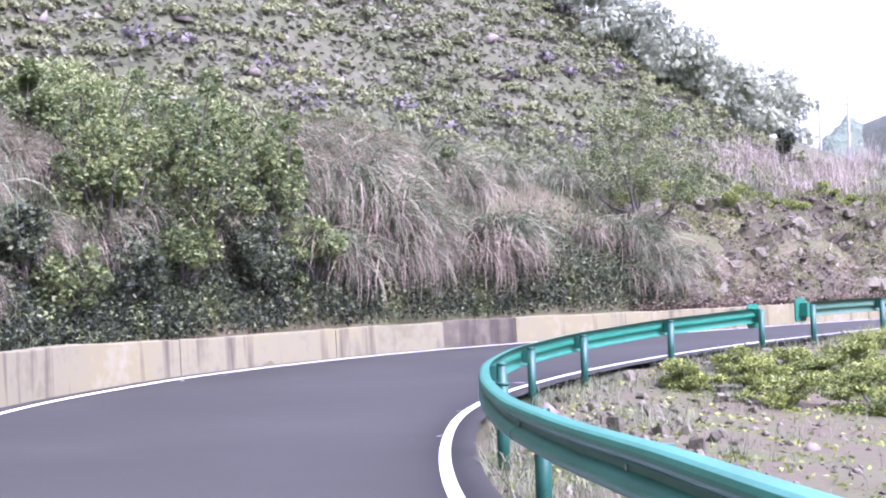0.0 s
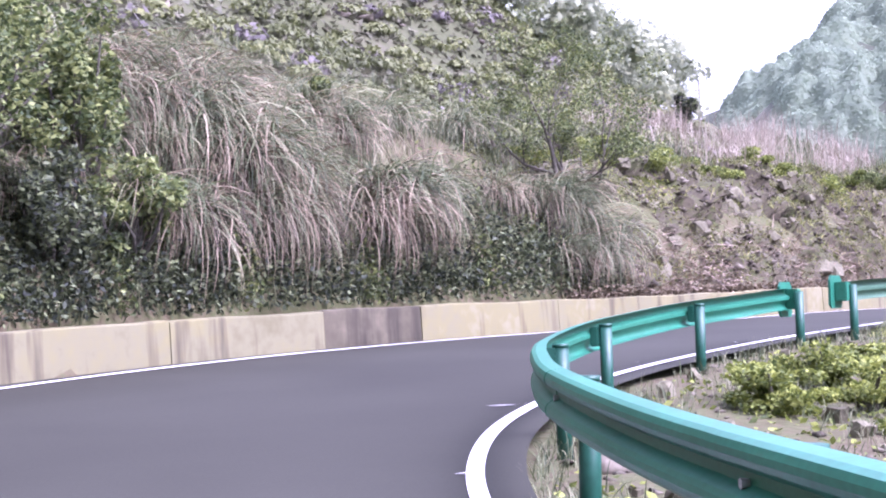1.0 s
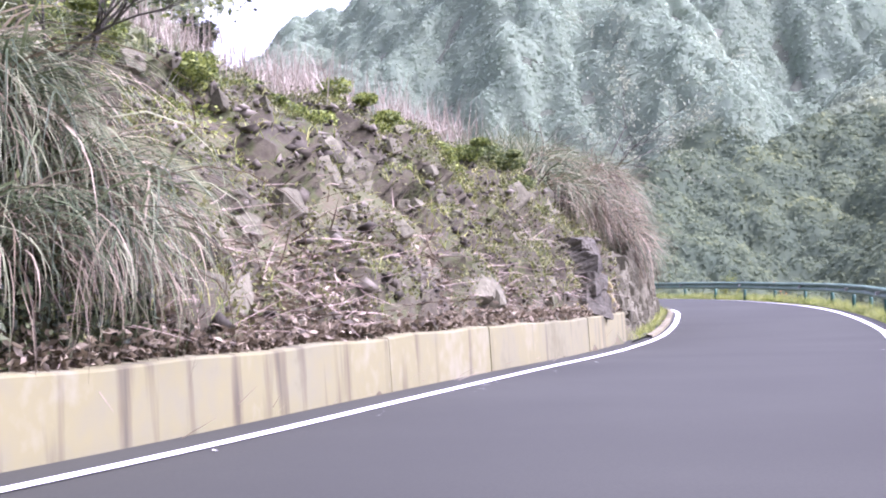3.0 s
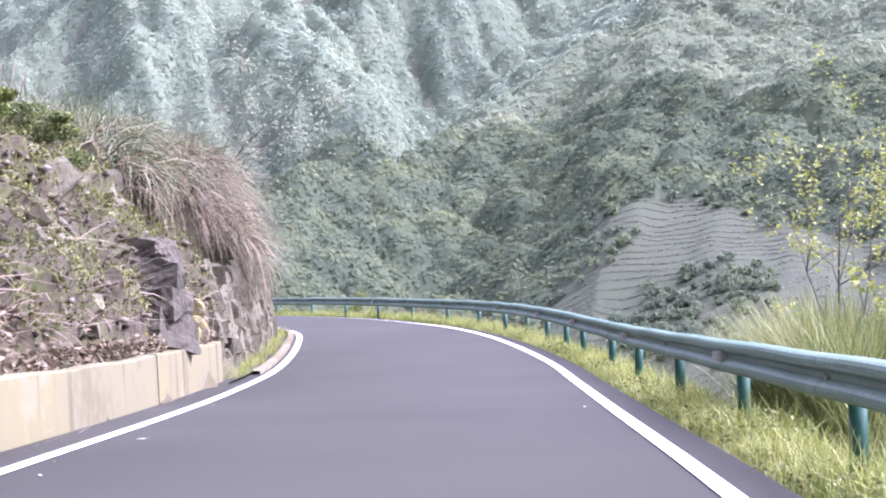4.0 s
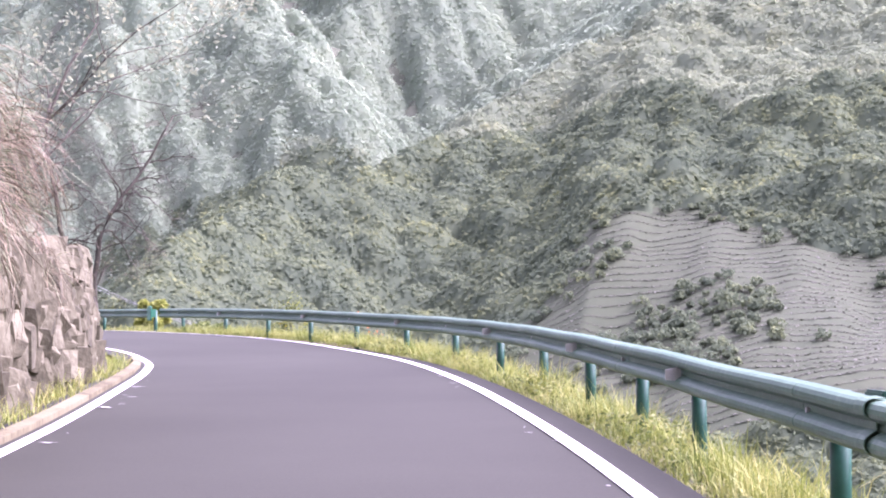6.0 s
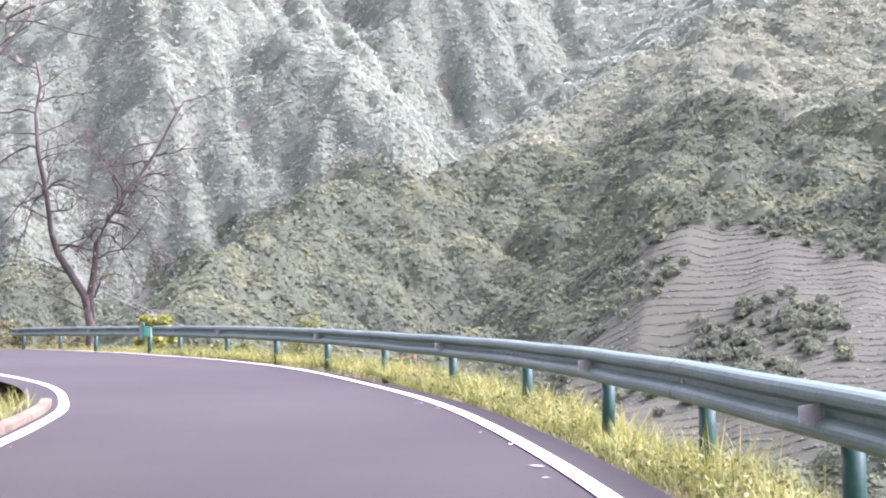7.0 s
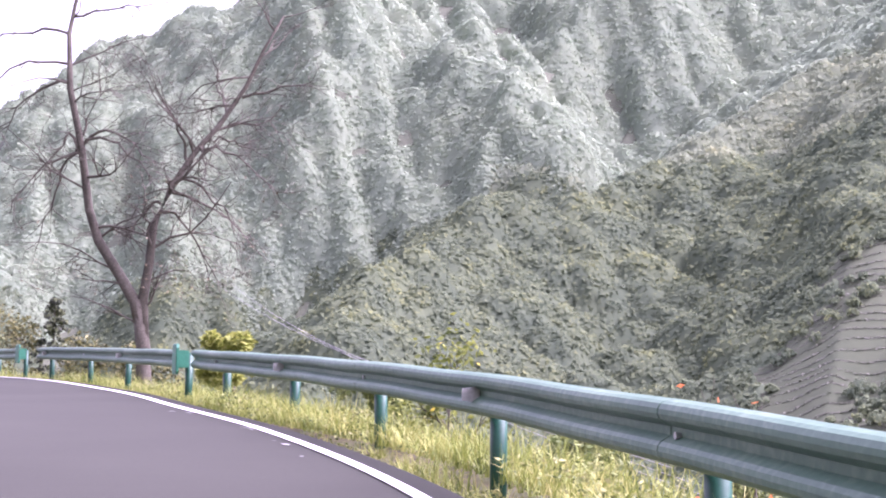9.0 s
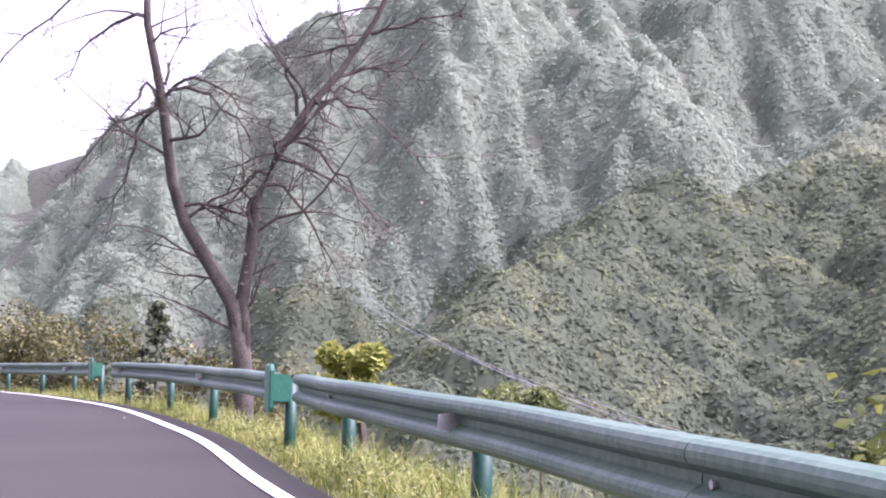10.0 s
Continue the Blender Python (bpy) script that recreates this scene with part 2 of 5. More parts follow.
def land(x, y):
    """Height of the ground."""
    k, left, right = near_road(x, y)
    st = k / PER
    # up-hill side
    zl, zr = LEFT[k, 2], RIGHT[k, 2]
    foot = np.interp(st, [0, 13.6, 13.9, 30], [0.62, 0.62, 0.05, 0.05])
    start = np.interp(st, [0, 13.6, 13.9, 14.2, 30], [1.08, 1.08, 1.2, 1.25, 1.2])
    bank_h = np.interp(st, [0, 4, 7, 8.5, 10, 12, 13.5, 14.5, 16, 17.5, 20], [5.2, 5.2, 5.0, 4.4, 4.0, 3.7, 3.3, 3.5, 3.1, 1.2, 1.0])
    bank_w = np.interp(st, [0, 6, 8, 10, 12, 13.5, 14.5, 16, 18], [5.0, 5.0, 4.5, 4.2, 3.6, 2.5, 1.1, 1.3, 3.0])
    grade = np.interp(st, [0, 4, 7, 9, 11, 13, 15, 18], [0.44, 0.44, 0.46, 0.50, 0.46, 0.24, 0.10, 0.05])
    u = left - start
    t = np.clip(u / bank_w, 0, 1)
    up = zl + foot + (bank_h - foot) * (1 - (1 - t) ** 1.75) + grade * np.clip(left - start - bank_w, 0, None)
    up = up + 0.48 * np.clip(left - 13, 0, 70) * smooth(15, 12.3, st)
    up = up + 10 * np.exp(-((x + 72) ** 2 + (y - 58) ** 2) / 520)          # shoulder of the hill
    up = up + 0.25 * rough(x, y, 5) * smooth(0.5, 3, u) + 0.5 * rough(x, y, 22) * smooth(4, 12, u)
    up = np.where(u < 0, np.where(st < 13.6, zl - 0.35, zl - 0.12 - 0.25 * smooth(0.5, 0.6, left) * smooth(1.3, 1.2, left)), up)
    # valley side
    v = right - 1.25
    drop = np.interp(st, [0, 7, 9, 11, 30], [0.10, 0.12, 0.35, 0.75, 0.7])
    down = zr - 0.07 - 0.06 * np.clip(right, 0, 1.25) - drop * np.clip(v, 0, 4) - drop * 0.9 * np.clip(v - 4, 0, None)
    down = np.maximum(down, -32 + 1.5 * rough(x, y, 40)) + 0.12 * rough(x, y, 3.5) * smooth(0.3, 2.5, v)
    h = np.where((left < 0) & (right < 0), np.minimum(zl, zr) - 0.15, np.where(left >= 0, up, down))
    m = mountains(x, y)
    m = np.where(y > 150, m, -40)
    h = np.where(left >= 0, np.where((y > 150), np.maximum(np.minimum(h, 20), m), np.minimum(h, 90)), np.maximum(h, m))
    return h


def ground_z(x, y):
    """Height of the finished ground sheet, between its corners."""
    i, j = np.clip(np.searchsorted(gx, x) - 1, 0, nx - 2), np.clip(np.searchsorted(gy, y) - 1, 0, ny - 2)
    u, w = (x - gx[i]) / (gx[i + 1] - gx[i]), (y - gy[j]) / (gy[j + 1] - gy[j])
    return GZ[j, i] * (1 - u) * (1 - w) + GZ[j, i + 1] * u * (1 - w) + GZ[j + 1, i] * (1 - u) * w + GZ[j + 1, i + 1] * u * w


def axis(lo, hi, step, far_lo, far_hi, grow=1.09):
    a = list(np.arange(lo, hi + step / 2, step))
    s = step
    while a[-1] < far_hi:
        s *= grow
        a.append(a[-1] + min(s, 14 if a[-1] < 700 else 1e9))
    s = step
    while a[0] > far_lo:
        s *= grow
        a.insert(0, a[0] - min(s, 14 if a[0] > -400 else 1e9))
    return np.array(a)


gx, gy = axis(-104, 10, 0.7, -2500, 2500), axis(-12, 120, 0.7, -2500, 3500)
GX, GY = np.meshgrid(gx, gy)
GZ = land(GX, GY)
nx, ny = len(gx), len(gy)
idx = np.arange(nx * ny).reshape(ny, nx)
gf = np.stack([idx[:-1, :-1], idx[:-1, 1:], idx[1:, 1:], idx[1:, :-1]], -1).reshape(-1, 4)
ground = mesh_part("ground", np.stack([GX, GY, GZ], -1).reshape(-1, 3).tolist(), gf.tolist(), SOIL, smooth=True)
FLOOR = mat("woodland_floor", [(0.05, 0.06, 0.04), (0.068, 0.08, 0.053), (0.088, 0.098, 0.065)], 0.95, 0.05, 0.4, 0.5, dist=1.0)
TILLED = mat("tilled_soil", [(0.040, 0.054, 0.029), (0.050, 0.063, 0.035), (0.060, 0.072, 0.042)], 0.95, 0.03, 0.5, 0.3, dist=0.5)
PASTURE = mat("hill_earth", [(0.035, 0.042, 0.018), (0.055, 0.062, 0.028), (0.08, 0.075, 0.05)], 0.95, 0.25, 3, 0.6, dist=0.1)
for m_ in (FLOOR, TILLED, PASTURE):
    ground.data.materials.append(m_)
fcx, fcy, fcz = [a.reshape(-1)[gf].mean(1) for a in (GX, GY, GZ)]
k_, l_, r_ = near_road(fcx, fcy)
slot = np.where(fcy > 140, 1, np.where((l_ > 5.5), 3, np.where(r_ > 9, 1, 0)))
def tilled(x, y, z):
    """Where the far slope is tilled; an uneven patch."""
    w = 8 * rough(x, y, 60) + 5 * rough(x, y, 24, 2)
    return (x > -66 + 1.3 * w) & (x < 110) & (y > 215) & (y < 385) & (z > -12 + 0.4 * w) & (z < 31 + 0.8 * w - 0.16 * (x + 40))


slot = np.where(tilled(fcx, fcy, fcz), 2, slot)
ground.data.polygons.foreach_set("material_index", slot.astype(np.int32))
tagged(ground, "brown and green earth of the hillside, verges and valley", "ground", kind="structure")

# road, lines
rv, rf = strip([offset(LEFT, 0.62), offset(LEFT, 0.0), *[LEFT + (RIGHT - LEFT) * q for q in (0.25, 0.5, 0.75)], offset(RIGHT, 0.0), offset(RIGHT, 0.42)])
road = mesh_part("road", rv, rf, ASPHALT, smooth=True)
tagged(road, "smooth dark grey asphalt of a narrow mountain road", "road", kind="structure")
for name, curve in (("left_edge_line", LEFT), ("right_edge_line", RIGHT)):
    a, b = offset(curve, -0.075), offset(curve, 0.075)
    a[:, 2] += 0.012
    b[:, 2] += 0.012
    v, fc = strip([a, b])
    tagged(mesh_part(name, v, fc, PAINT), "white painted edge line on the asphalt", "road marking", kind="structure")

# ---- more materials ----
RAILGREEN = mat("weathered_rail_green", [(0.03, 0.082, 0.048), (0.054, 0.118, 0.074), (0.125, 0.19, 0.13)], 0.5, 0.8, 18, 0.1, spec=0.35, dist=0.003)
DARKGREEN = mat("post_green", [(0.004, 0.04, 0.025), (0.01, 0.078, 0.05)], 0.45, 1.5, 25, 0.1, spec=0.4, dist=0.003)
STEEL = mat("dull_steel", [(0.35, 0.35, 0.34), (0.55, 0.55, 0.54)], 0.4, 8, 60, 0.1, metal=0.6)
STONE = mat("grey_rock", [(0.044, 0.041, 0.024), (0.087, 0.082, 0.051), (0.15, 0.143, 0.094)], 0.9, 1.6, 11, 0.8, rand=0.25, dist=0.06)
DRYSTICK = mat("dry_sticks", [(0.16, 0.12, 0.09), (0.34, 0.28, 0.22)], 0.9, 3, 30, 0.2, rand=0.4, island=True)


def tube(bm, pts, radii, sides=6, cap=True):
    """A bent, tapering tube through the points."""
    pts = [Vector(p) for p in pts]
    rings = []
    for i, p in enumerate(pts):
        d = (pts[min(i + 1, len(pts) - 1)] - pts[max(i - 1, 0)]).normalized()
        a = d.cross(Vector((0.31, 0.17, 0.93)))
        if a.length < 1e-3:
            a = d.cross(Vector((1, 0, 0)))
        a.normalize()
        b = d.cross(a)
        rings.append([bm.verts.new(p + radii[i] * (math.cos(q) * a + math.sin(q) * b)) for q in [2 * math.pi * k / sides for k in range(sides)]])
    for r, s in zip(rings, rings[1:]):
        for k in range(sides):
            bm.faces.new((r[k], r[(k + 1) % sides], s[(k + 1) % sides], s[k]))
    if cap:
        bm.faces.new(rings[0][::-1])
        bm.faces.new(rings[-1])


def box(bm, size, m=Matrix(), bevel=0.0):
    g = bmesh.ops.create_cube(bm, size=1, matrix=m @ Matrix.Diagonal((*size, 1)))
    if bevel:
        bmesh.ops.bevel(bm, geom=list({e for v in g["verts"] for e in v.link_edges}), offset=bevel, segments=2, affect="EDGES")


def arc(curve):
    return np.r_[0, np.cumsum(np.linalg.norm(np.diff(curve[:, :2], axis=0), axis=1))]


def along(curve, length, s):
    """Point of the curve s metres from its start, and the unit direction there."""
    p = np.array([np.interp(s, length, curve[:, i]) for i in range(3)])
    q = np.array([np.interp(s + 0.2, length, curve[:, i]) for i in range(3)]) - np.array([np.interp(s - 0.2, length, curve[:, i]) for i in range(3)])
    return p, q / (np.linalg.norm(q) + 1e-9)


# ---- retaining wall: cast panels along the uphill edge ----
wall = thing("retaining_wall", "low cream concrete retaining wall in stained panels", "wall", kind="structure")
w_line = offset(LEFT, 0.6)
w_len = arc(w_line)
W_H = ([0, 5, 6.3, 8.5, 10, 12, 13.75], [0.88, 0.86, 0.66, 0.62, 0.61, 0.66, 0.71])
s0, s1 = 4.0, w_len[WALL_END]
rw = random.Random(3)
s = s0
dark_a, dark_b = [float(np.interp(q * PER, np.arange(N_ST), w_len)) for q in (7.53, 7.98)]
while s < s1 - 0.5:
    e = min(s + rw.uniform(3.4, 4.6), s1)
    if s1 - e < 1.0:
        e = s1
    for cut in (dark_a, dark_b):
        if s < cut - 0.3 and e > cut - 0.8:
            e = min(e, cut)
            break
    bm = bmesh.new()
    rows = []
    steps = max(3, int((e - s) / 0.5))
    lean, lift = rw.uniform(-0.008, 0.008), rw.uniform(-0.015, 0.015)
    for k in range(steps + 1):
        q = s + 0.008 + (e - s - 0.016) * k / steps
        p, d = along(w_line, w_len, q)
        nrm = np.array([-d[1], d[0], 0])
        hgt = np.interp(np.interp(q, w_len, np.arange(N_ST)) / PER, *W_H) + lift + 0.012 * math.sin(q * 2.1)
        rows.append([bm.verts.new(p + nrm * o + np.array([0, 0, z])) for o, z in ((lean, -0.4), (lean + 0.02, 0.06), (lean + 0.05, hgt - 0.02), (lean + 0.07, hgt), (lean + 0.30, hgt + 0.01), (lean + 0.32, -0.4))])
    for r, t in zip(rows, rows[1:]):
        for k in range(5):
            bm.faces.new((r[k], t[k], t[k + 1], r[k + 1]))
    bm.faces.new(rows[0])
    bm.faces.new(rows[-1][::-1])
    bmesh.ops.recalc_face_normals(bm, faces=bm.faces)
    st = np.interp(s, w_len, np.arange(N_ST)) / PER
    dark = abs(s - dark_a) < 0.4
    part("panel", bm, WALLDARK if dark else WALLCREAM, wall, "dark brown stained panel" if dark else "")
    s = e

# ---- guard rails ----
PROFILE = [(-0.03, 0.16), (0.045, 0.153), (0.074, 0.14), (0.088, 0.115), (0.09, 0.09), (0.08, 0.066), (0.018, 0.03), (0.018, -0.012), (0.07, -0.045), (0.086, -0.065), (0.09, -0.09), (0.084, -0.116), (0.064, -0.138), (0.03, -0.152), (0.0, -0.157)]


def beam(curve, length, a, b, top, sink=0.0):
    """A W-shaped steel beam along the curve from a to b metres; the humps face the road."""
    bm = bmesh.new()
    n = max(3, int((b - a) / 0.45))
    rows = []
    for k in range(n + 1):
        p, d = along(curve, length, a + (b - a) * k / n)
        nrm = np.array([-d[1], d[0], 0]) / math.hypot(d[0], d[1])
        z = top - 0.155 + 0.004 * math.sin(1.7 * (a + (b - a) * k / n))
        rows.append([[bm.verts.new(p + nrm * (o + t - sink) + np.array([0, 0, z + h])) for o, h in PROFILE] for t in (0.0, -0.006)])
    for r, t in zip(rows, rows[1:]):
        for sheet, flip in ((0, False), (1, True)):
            for k in range(len(PROFILE) - 1):
                f = (r[sheet][k], r[sheet][k + 1], t[sheet][k + 1], t[sheet][k])
                bm.faces.new(f[::-1] if flip else f)
        for k in (0, len(PROFILE) - 1):
            bm.faces.new((r[0][k], t[0][k], t[1][k], r[1][k]))
    for r in (rows[0], rows[-1]):
        for k in range(len(PROFILE) - 1):
            bm.faces.new((r[0][k], r[1][k], r[1][k + 1], r[0][k + 1]))
    bmesh.ops.recalc_face_normals(bm, faces=bm.faces)
    return bm


def end_shape(bm, cx, top):
    """An eight-cornered flat end plate with a box behind it."""
    corners = [(-0.23, -0.21), (-0.18, -0.26), (0.18, -0.26), (0.23, -0.21), (0.23, 0.19), (0.16, 0.26), (-0.16, 0.26), (-0.23, 0.19)]
    rim = [[bm.verts.new((cx + q * k, y, top - 0.16 + h * k)) for q, h in corners] for y, k in ((0.10, 1.0), (0.135, 1.0), (0.15, 0.93))]
    for lo, up in zip(rim, rim[1:]):
        for q in range(8):
            bm.faces.new((lo[q], lo[(q + 1) % 8], up[(q + 1) % 8], up[q]))
    bm.faces.new(rim[0])
    bm.faces.new(rim[-1])
    box(bm, (0.16, 0.2, 0.3), Matrix.Translation((cx, 0.0, top - 0.16)), 0.012)
    bmesh.ops.recalc_face_normals(bm, faces=bm.faces)


def guard_rail(label, out, a_st, b_st, posts, top, material, plate_a, plate_b, tabs=0, every=1, splice=None):
    """out: metres beyond the right line, by station; posts: metres along the rail, each a joint of the beam; plates: end plates
    at each end; tabs: every second post, from this one on, carries a reflector; splice: metres at which a collar wraps the beam."""
    ob = thing("guard_rail", label, "guard rail", "guard rails along the valley side")
    curve = offset(RIGHT, np.interp(np.arange(N_ST) / PER, *out)[:, None])
    length = arc(curve)
    a, b = [float(np.interp(q * PER, np.arange(N_ST), length)) for q in (a_st, b_st)]
    joints = [a] + [q + 0.25 for q in posts[::every] if a + 0.8 < q < b - 0.8] + [b]
    for n, (s, e) in enumerate(zip(joints, joints[1:])):
        part("beam", beam(curve, length, s, min(e + 0.12, b), top, 0.004 * (n % 2)), material, ob)
    made_of = {}

    def piece(name, build, mat_, parent, label=""):
        """The first of its name is built, the others share its mesh."""
        if name in made_of:
            o = new(name, made_of[name])
            o.parent = parent
            return o
        bm = bmesh.new()
        build(bm)
        o = part(name, bm, mat_, parent, label, name in ("post", "cap"))
        made_of[name] = o.data
        return o

    def bolt(bm):
        bmesh.ops.create_cone(bm, cap_ends=True, segments=6, radius1=0.02, radius2=0.016, depth=0.03, matrix=pose(0.12, 0.16, top - 0.155, 90))

    def tab(bm):
        v = [bm.verts.new(c) for c in ((-0.012, 0.155, top - 0.09), (-0.012, 0.155, top - 0.22), (-0.012, 0.29, top - 0.20), (-0.012, 0.29, top - 0.11), (0.008, 0.155, top - 0.09), (0.008, 0.155, top - 0.22), (0.008, 0.29, top - 0.20), (0.008, 0.29, top - 0.11))]
        for f in ((0, 1, 2, 3), (7, 6, 5, 4), (0, 4, 5, 1), (1, 5, 6, 2), (2, 6, 7, 3), (3, 7, 4, 0)):
            bm.faces.new([v[i] for i in f])

    for n, q in enumerate(posts):
        if not a - 0.1 < q < b - 0.05:
            continue
        p, d = along(curve, length, q)
        base = p - np.array([-d[1], d[0], 0]) * 0.135
        m = pose(*base, 0, 0, math.degrees(math.atan2(d[1], d[0])))
        po = piece("post", lambda bm: bmesh.ops.create_cone(bm, cap_ends=True, segments=14, radius1=0.066, radius2=0.066, depth=top + 0.30, matrix=Matrix.Translation((0, 0, (top - 0.40) / 2))), DARKGREEN, ob, "dark green round steel post")
        piece("cap", lambda bm: bmesh.ops.create_cone(bm, cap_ends=True, segments=14, radius1=0.072, radius2=0.066, depth=0.03, matrix=Matrix.Translation((0, 0, top - 0.04))), DARKGREEN, po)
        made = [po, piece("block", lambda bm: box(bm, (0.18, 0.09, 0.2), Matrix.Translation((0, 0.095, top - 0.155)), 0.012), DARKGREEN, ob), piece("bolt", bolt, STEEL, ob)]
        if tabs is not None and n % 2 == tabs:
            made.append(piece("reflector", tab, STEEL, ob, "small grey steel reflector tab"))
        for o in made:
            o.parent = ob
            o.matrix_basis = m @ pose(0, 0, 0, random.uniform(-1.2, 1.2), random.uniform(-1.2, 1.2), 0)
    for at, on in ((a, plate_a), (b, plate_b)):
        if not on:
            continue
        p, d = along(curve, length, at)
        yaw = math.degrees(math.atan2(d[1], d[0]))
        bm = bmesh.new()
        end_shape(bm, 0.10 if at == b else -0.10, top)
        o = part("end_plate", bm, GREEN, ob, "bright green flat steel end plate")
        o.matrix_basis = pose(*p, 0, 0, yaw)
        po = piece("post", None, DARKGREEN, ob)
        po.matrix_basis = pose(*(p - np.array([-d[1], d[0], 0]) * 0.135), 0, 0, yaw)
    if splice:
        bm = beam(curve, length, splice - 0.09, splice + 0.09, top + 0.012, -0.02)
        part("collar", bm, RAILGREEN, ob, "pale steel collar over the joint of two beams")
        p, d = along(curve, length, splice)
        bm = bmesh.new()
        box(bm, (0.34, 0.05, 0.36), Matrix.Translation((0.2, -0.06, top - 0.14)), 0.012)
        o = part("back_plate", bm, DARKGREEN, ob, "dark green plate behind the joint")
        o.matrix_basis = pose(*p, 0, 0, math.degrees(math.atan2(d[1], d[0])))
    return ob


guard_rail("glossy green steel guard rail round the inside bend", ([0, 2, 4, 5, 6, 7, 8], [0.44, 0.52, 0.59, 0.59, 0.52, 0.47, 0.48]), 0.2, 8.02, [8.0, 11.9, 15.8, 19.7, 23.6, 27.4, 31.2, 35.0, 38.6, 41.7, 45.5], 0.78, GREEN, False, True, tabs=None)
guard_rail("weathered grey-green steel guard rail along the drop", ([8, 8.4, 9.4, 10.8, 25], [0.52, 0.54, 0.72, 0.92, 0.92]), 8.43, 21.49, [54.4, 57.8, 60.7, 64.8, 69.0, 73.3, 77.8, 81.6, 85.3, 87.5, 90.1, 93.1, 96.4, 100.2, 104.05, 108.2, 112.4, 116.2, 120.2, 124.5], 0.81, RAILGREEN, True, False, tabs=0, splice=80.4)
guard_rail("weathered grey-green steel guard rail by the bare tree", ([0, 25], [0.76, 0.76]), 21.58, 23.04, [133.4, 137.6, 141.8], 0.81, RAILGREEN, True, False, tabs=0)
guard_rail("weathered grey-green steel guard rail on the far bend", ([0, 25], [0.8, 0.8]), 23.2, 24.6, [148.6, 152.8, 157.0, 161.2, 165.4], 0.81, RAILGREEN, True, False, tabs=0)

# ---- kerb and ditch at the inner bend beyond the wall ----
kerb = thing("kerb", "mossy concrete kerb of a roadside ditch", "kerb", kind="structure")
for a_i, b_i in [(k, k + 9) for k in range(WALL_END + 8, int(17.9 * PER), 9)]:
    prof = [(0.18, -0.3), (0.18, 0.07), (0.34, 0.08), (0.36, -0.3)]
    rows = [offset(LEFT, o)[a_i:b_i + 1] + np.array([0, 0, z]) for o, z in prof]
    v, fc = strip(rows)
    mesh_part("kerb_stone", v, fc, CONCRETE, kerb)

bed = [offset(LEFT, o)[WALL_END - 4:int(18.2 * PER)] + np.array([0, 0, z]) for o, z in ((0.33, 0.05), (0.45, -0.03), (0.8, -0.05), (1.1, 0.02), (1.5, 0.3))]
v, fc = strip(bed)
tagged(mesh_part("ditch", v, fc, SOIL, smooth=True), "shallow earth ditch between kerb and stone wall", "ditch", kind="structure")

# ---- dry stone wall under the headland ----
def rock_mesh(seed, size=(1, 1, 1), sub=2, jag=0.28):
    """An angular block: a ball cut by planes and roughened."""
    bm = bmesh.new()
    bmesh.ops.create_icosphere(bm, subdivisions=sub, radius=0.5)
    rk = random.Random(seed)
    cuts = [(Vector((rk.gauss(0, 1), rk.gauss(0, 1), rk.gauss(0, 1))).normalized(), rk.uniform(0.24, 0.4)) for _ in range(9)]
    for v in bm.verts:
        for nr, dd in cuts:
            over = v.co.dot(nr) - dd
            if over > 0:
                v.co -= nr * over
        n = noise.noise(v.co * 2.3 + Vector((seed * 7.1, seed * 3.3, 0)))
        c = noise.cell(v.co * 2.0 + Vector((seed, 0, seed)))
        v.co *= 1 + jag * 0.5 * n + 0.1 * (c - 0.5)
        v.co = Vector((v.co.x * size[0], v.co.y * size[1], v.co.z * size[2]))
    return bm


def block_mesh(seed, jag=0.22, worn=0):
    """A broken block of rock: a box with its corners knocked about and some chipped off, flat faces between them."""
    rk = random.Random(seed)
    bm = bmesh.new()
    for x in (-0.5, 0.5):
        for y in (-0.5, 0.5):
            for z in (-0.5, 0.5):
                c = Vector((x, y, z)) * rk.uniform(1 - jag, 1)
                if rk.random() < 0.45:
                    for a in range(3):
                        d = c.copy()
                        d[a] *= rk.uniform(0.35, 0.75)
                        bm.verts.new(d)
                else:
                    bm.verts.new(c + Vector([rk.uniform(-jag, jag) * 0.5 for _ in range(3)]))
    for _ in range(4):
        bm.verts.new(Vector([rk.choice((-0.56, 0.56)) if a == rk.randrange(3) else rk.uniform(-0.3, 0.3) for a in range(3)]))
    bmesh.ops.convex_hull(bm, input=bm.verts)
    bmesh.ops.delete(bm, geom=[v for v in bm.verts if not v.link_faces], context="VERTS")
    if worn:
        bmesh.ops.subdivide_edges(bm, edges=bm.edges, cuts=worn, use_grid_fill=True)
        for v in bm.verts:
            v.co *= 1 + 0.10 * noise.noise(v.co * 3.1 + Vector((seed, 0, 0))) + 0.07 * noise.noise(v.co * 8 + Vector((0, seed, 0)))
    bmesh.ops.recalc_face_normals(bm, faces=bm.faces)
    return bm


def bare_mesh(bm, name, material):
    me = bpy.data.meshes.new(name)
    bm.to_mesh(me)
    bm.free()
    me.materials.append(material)
    return me


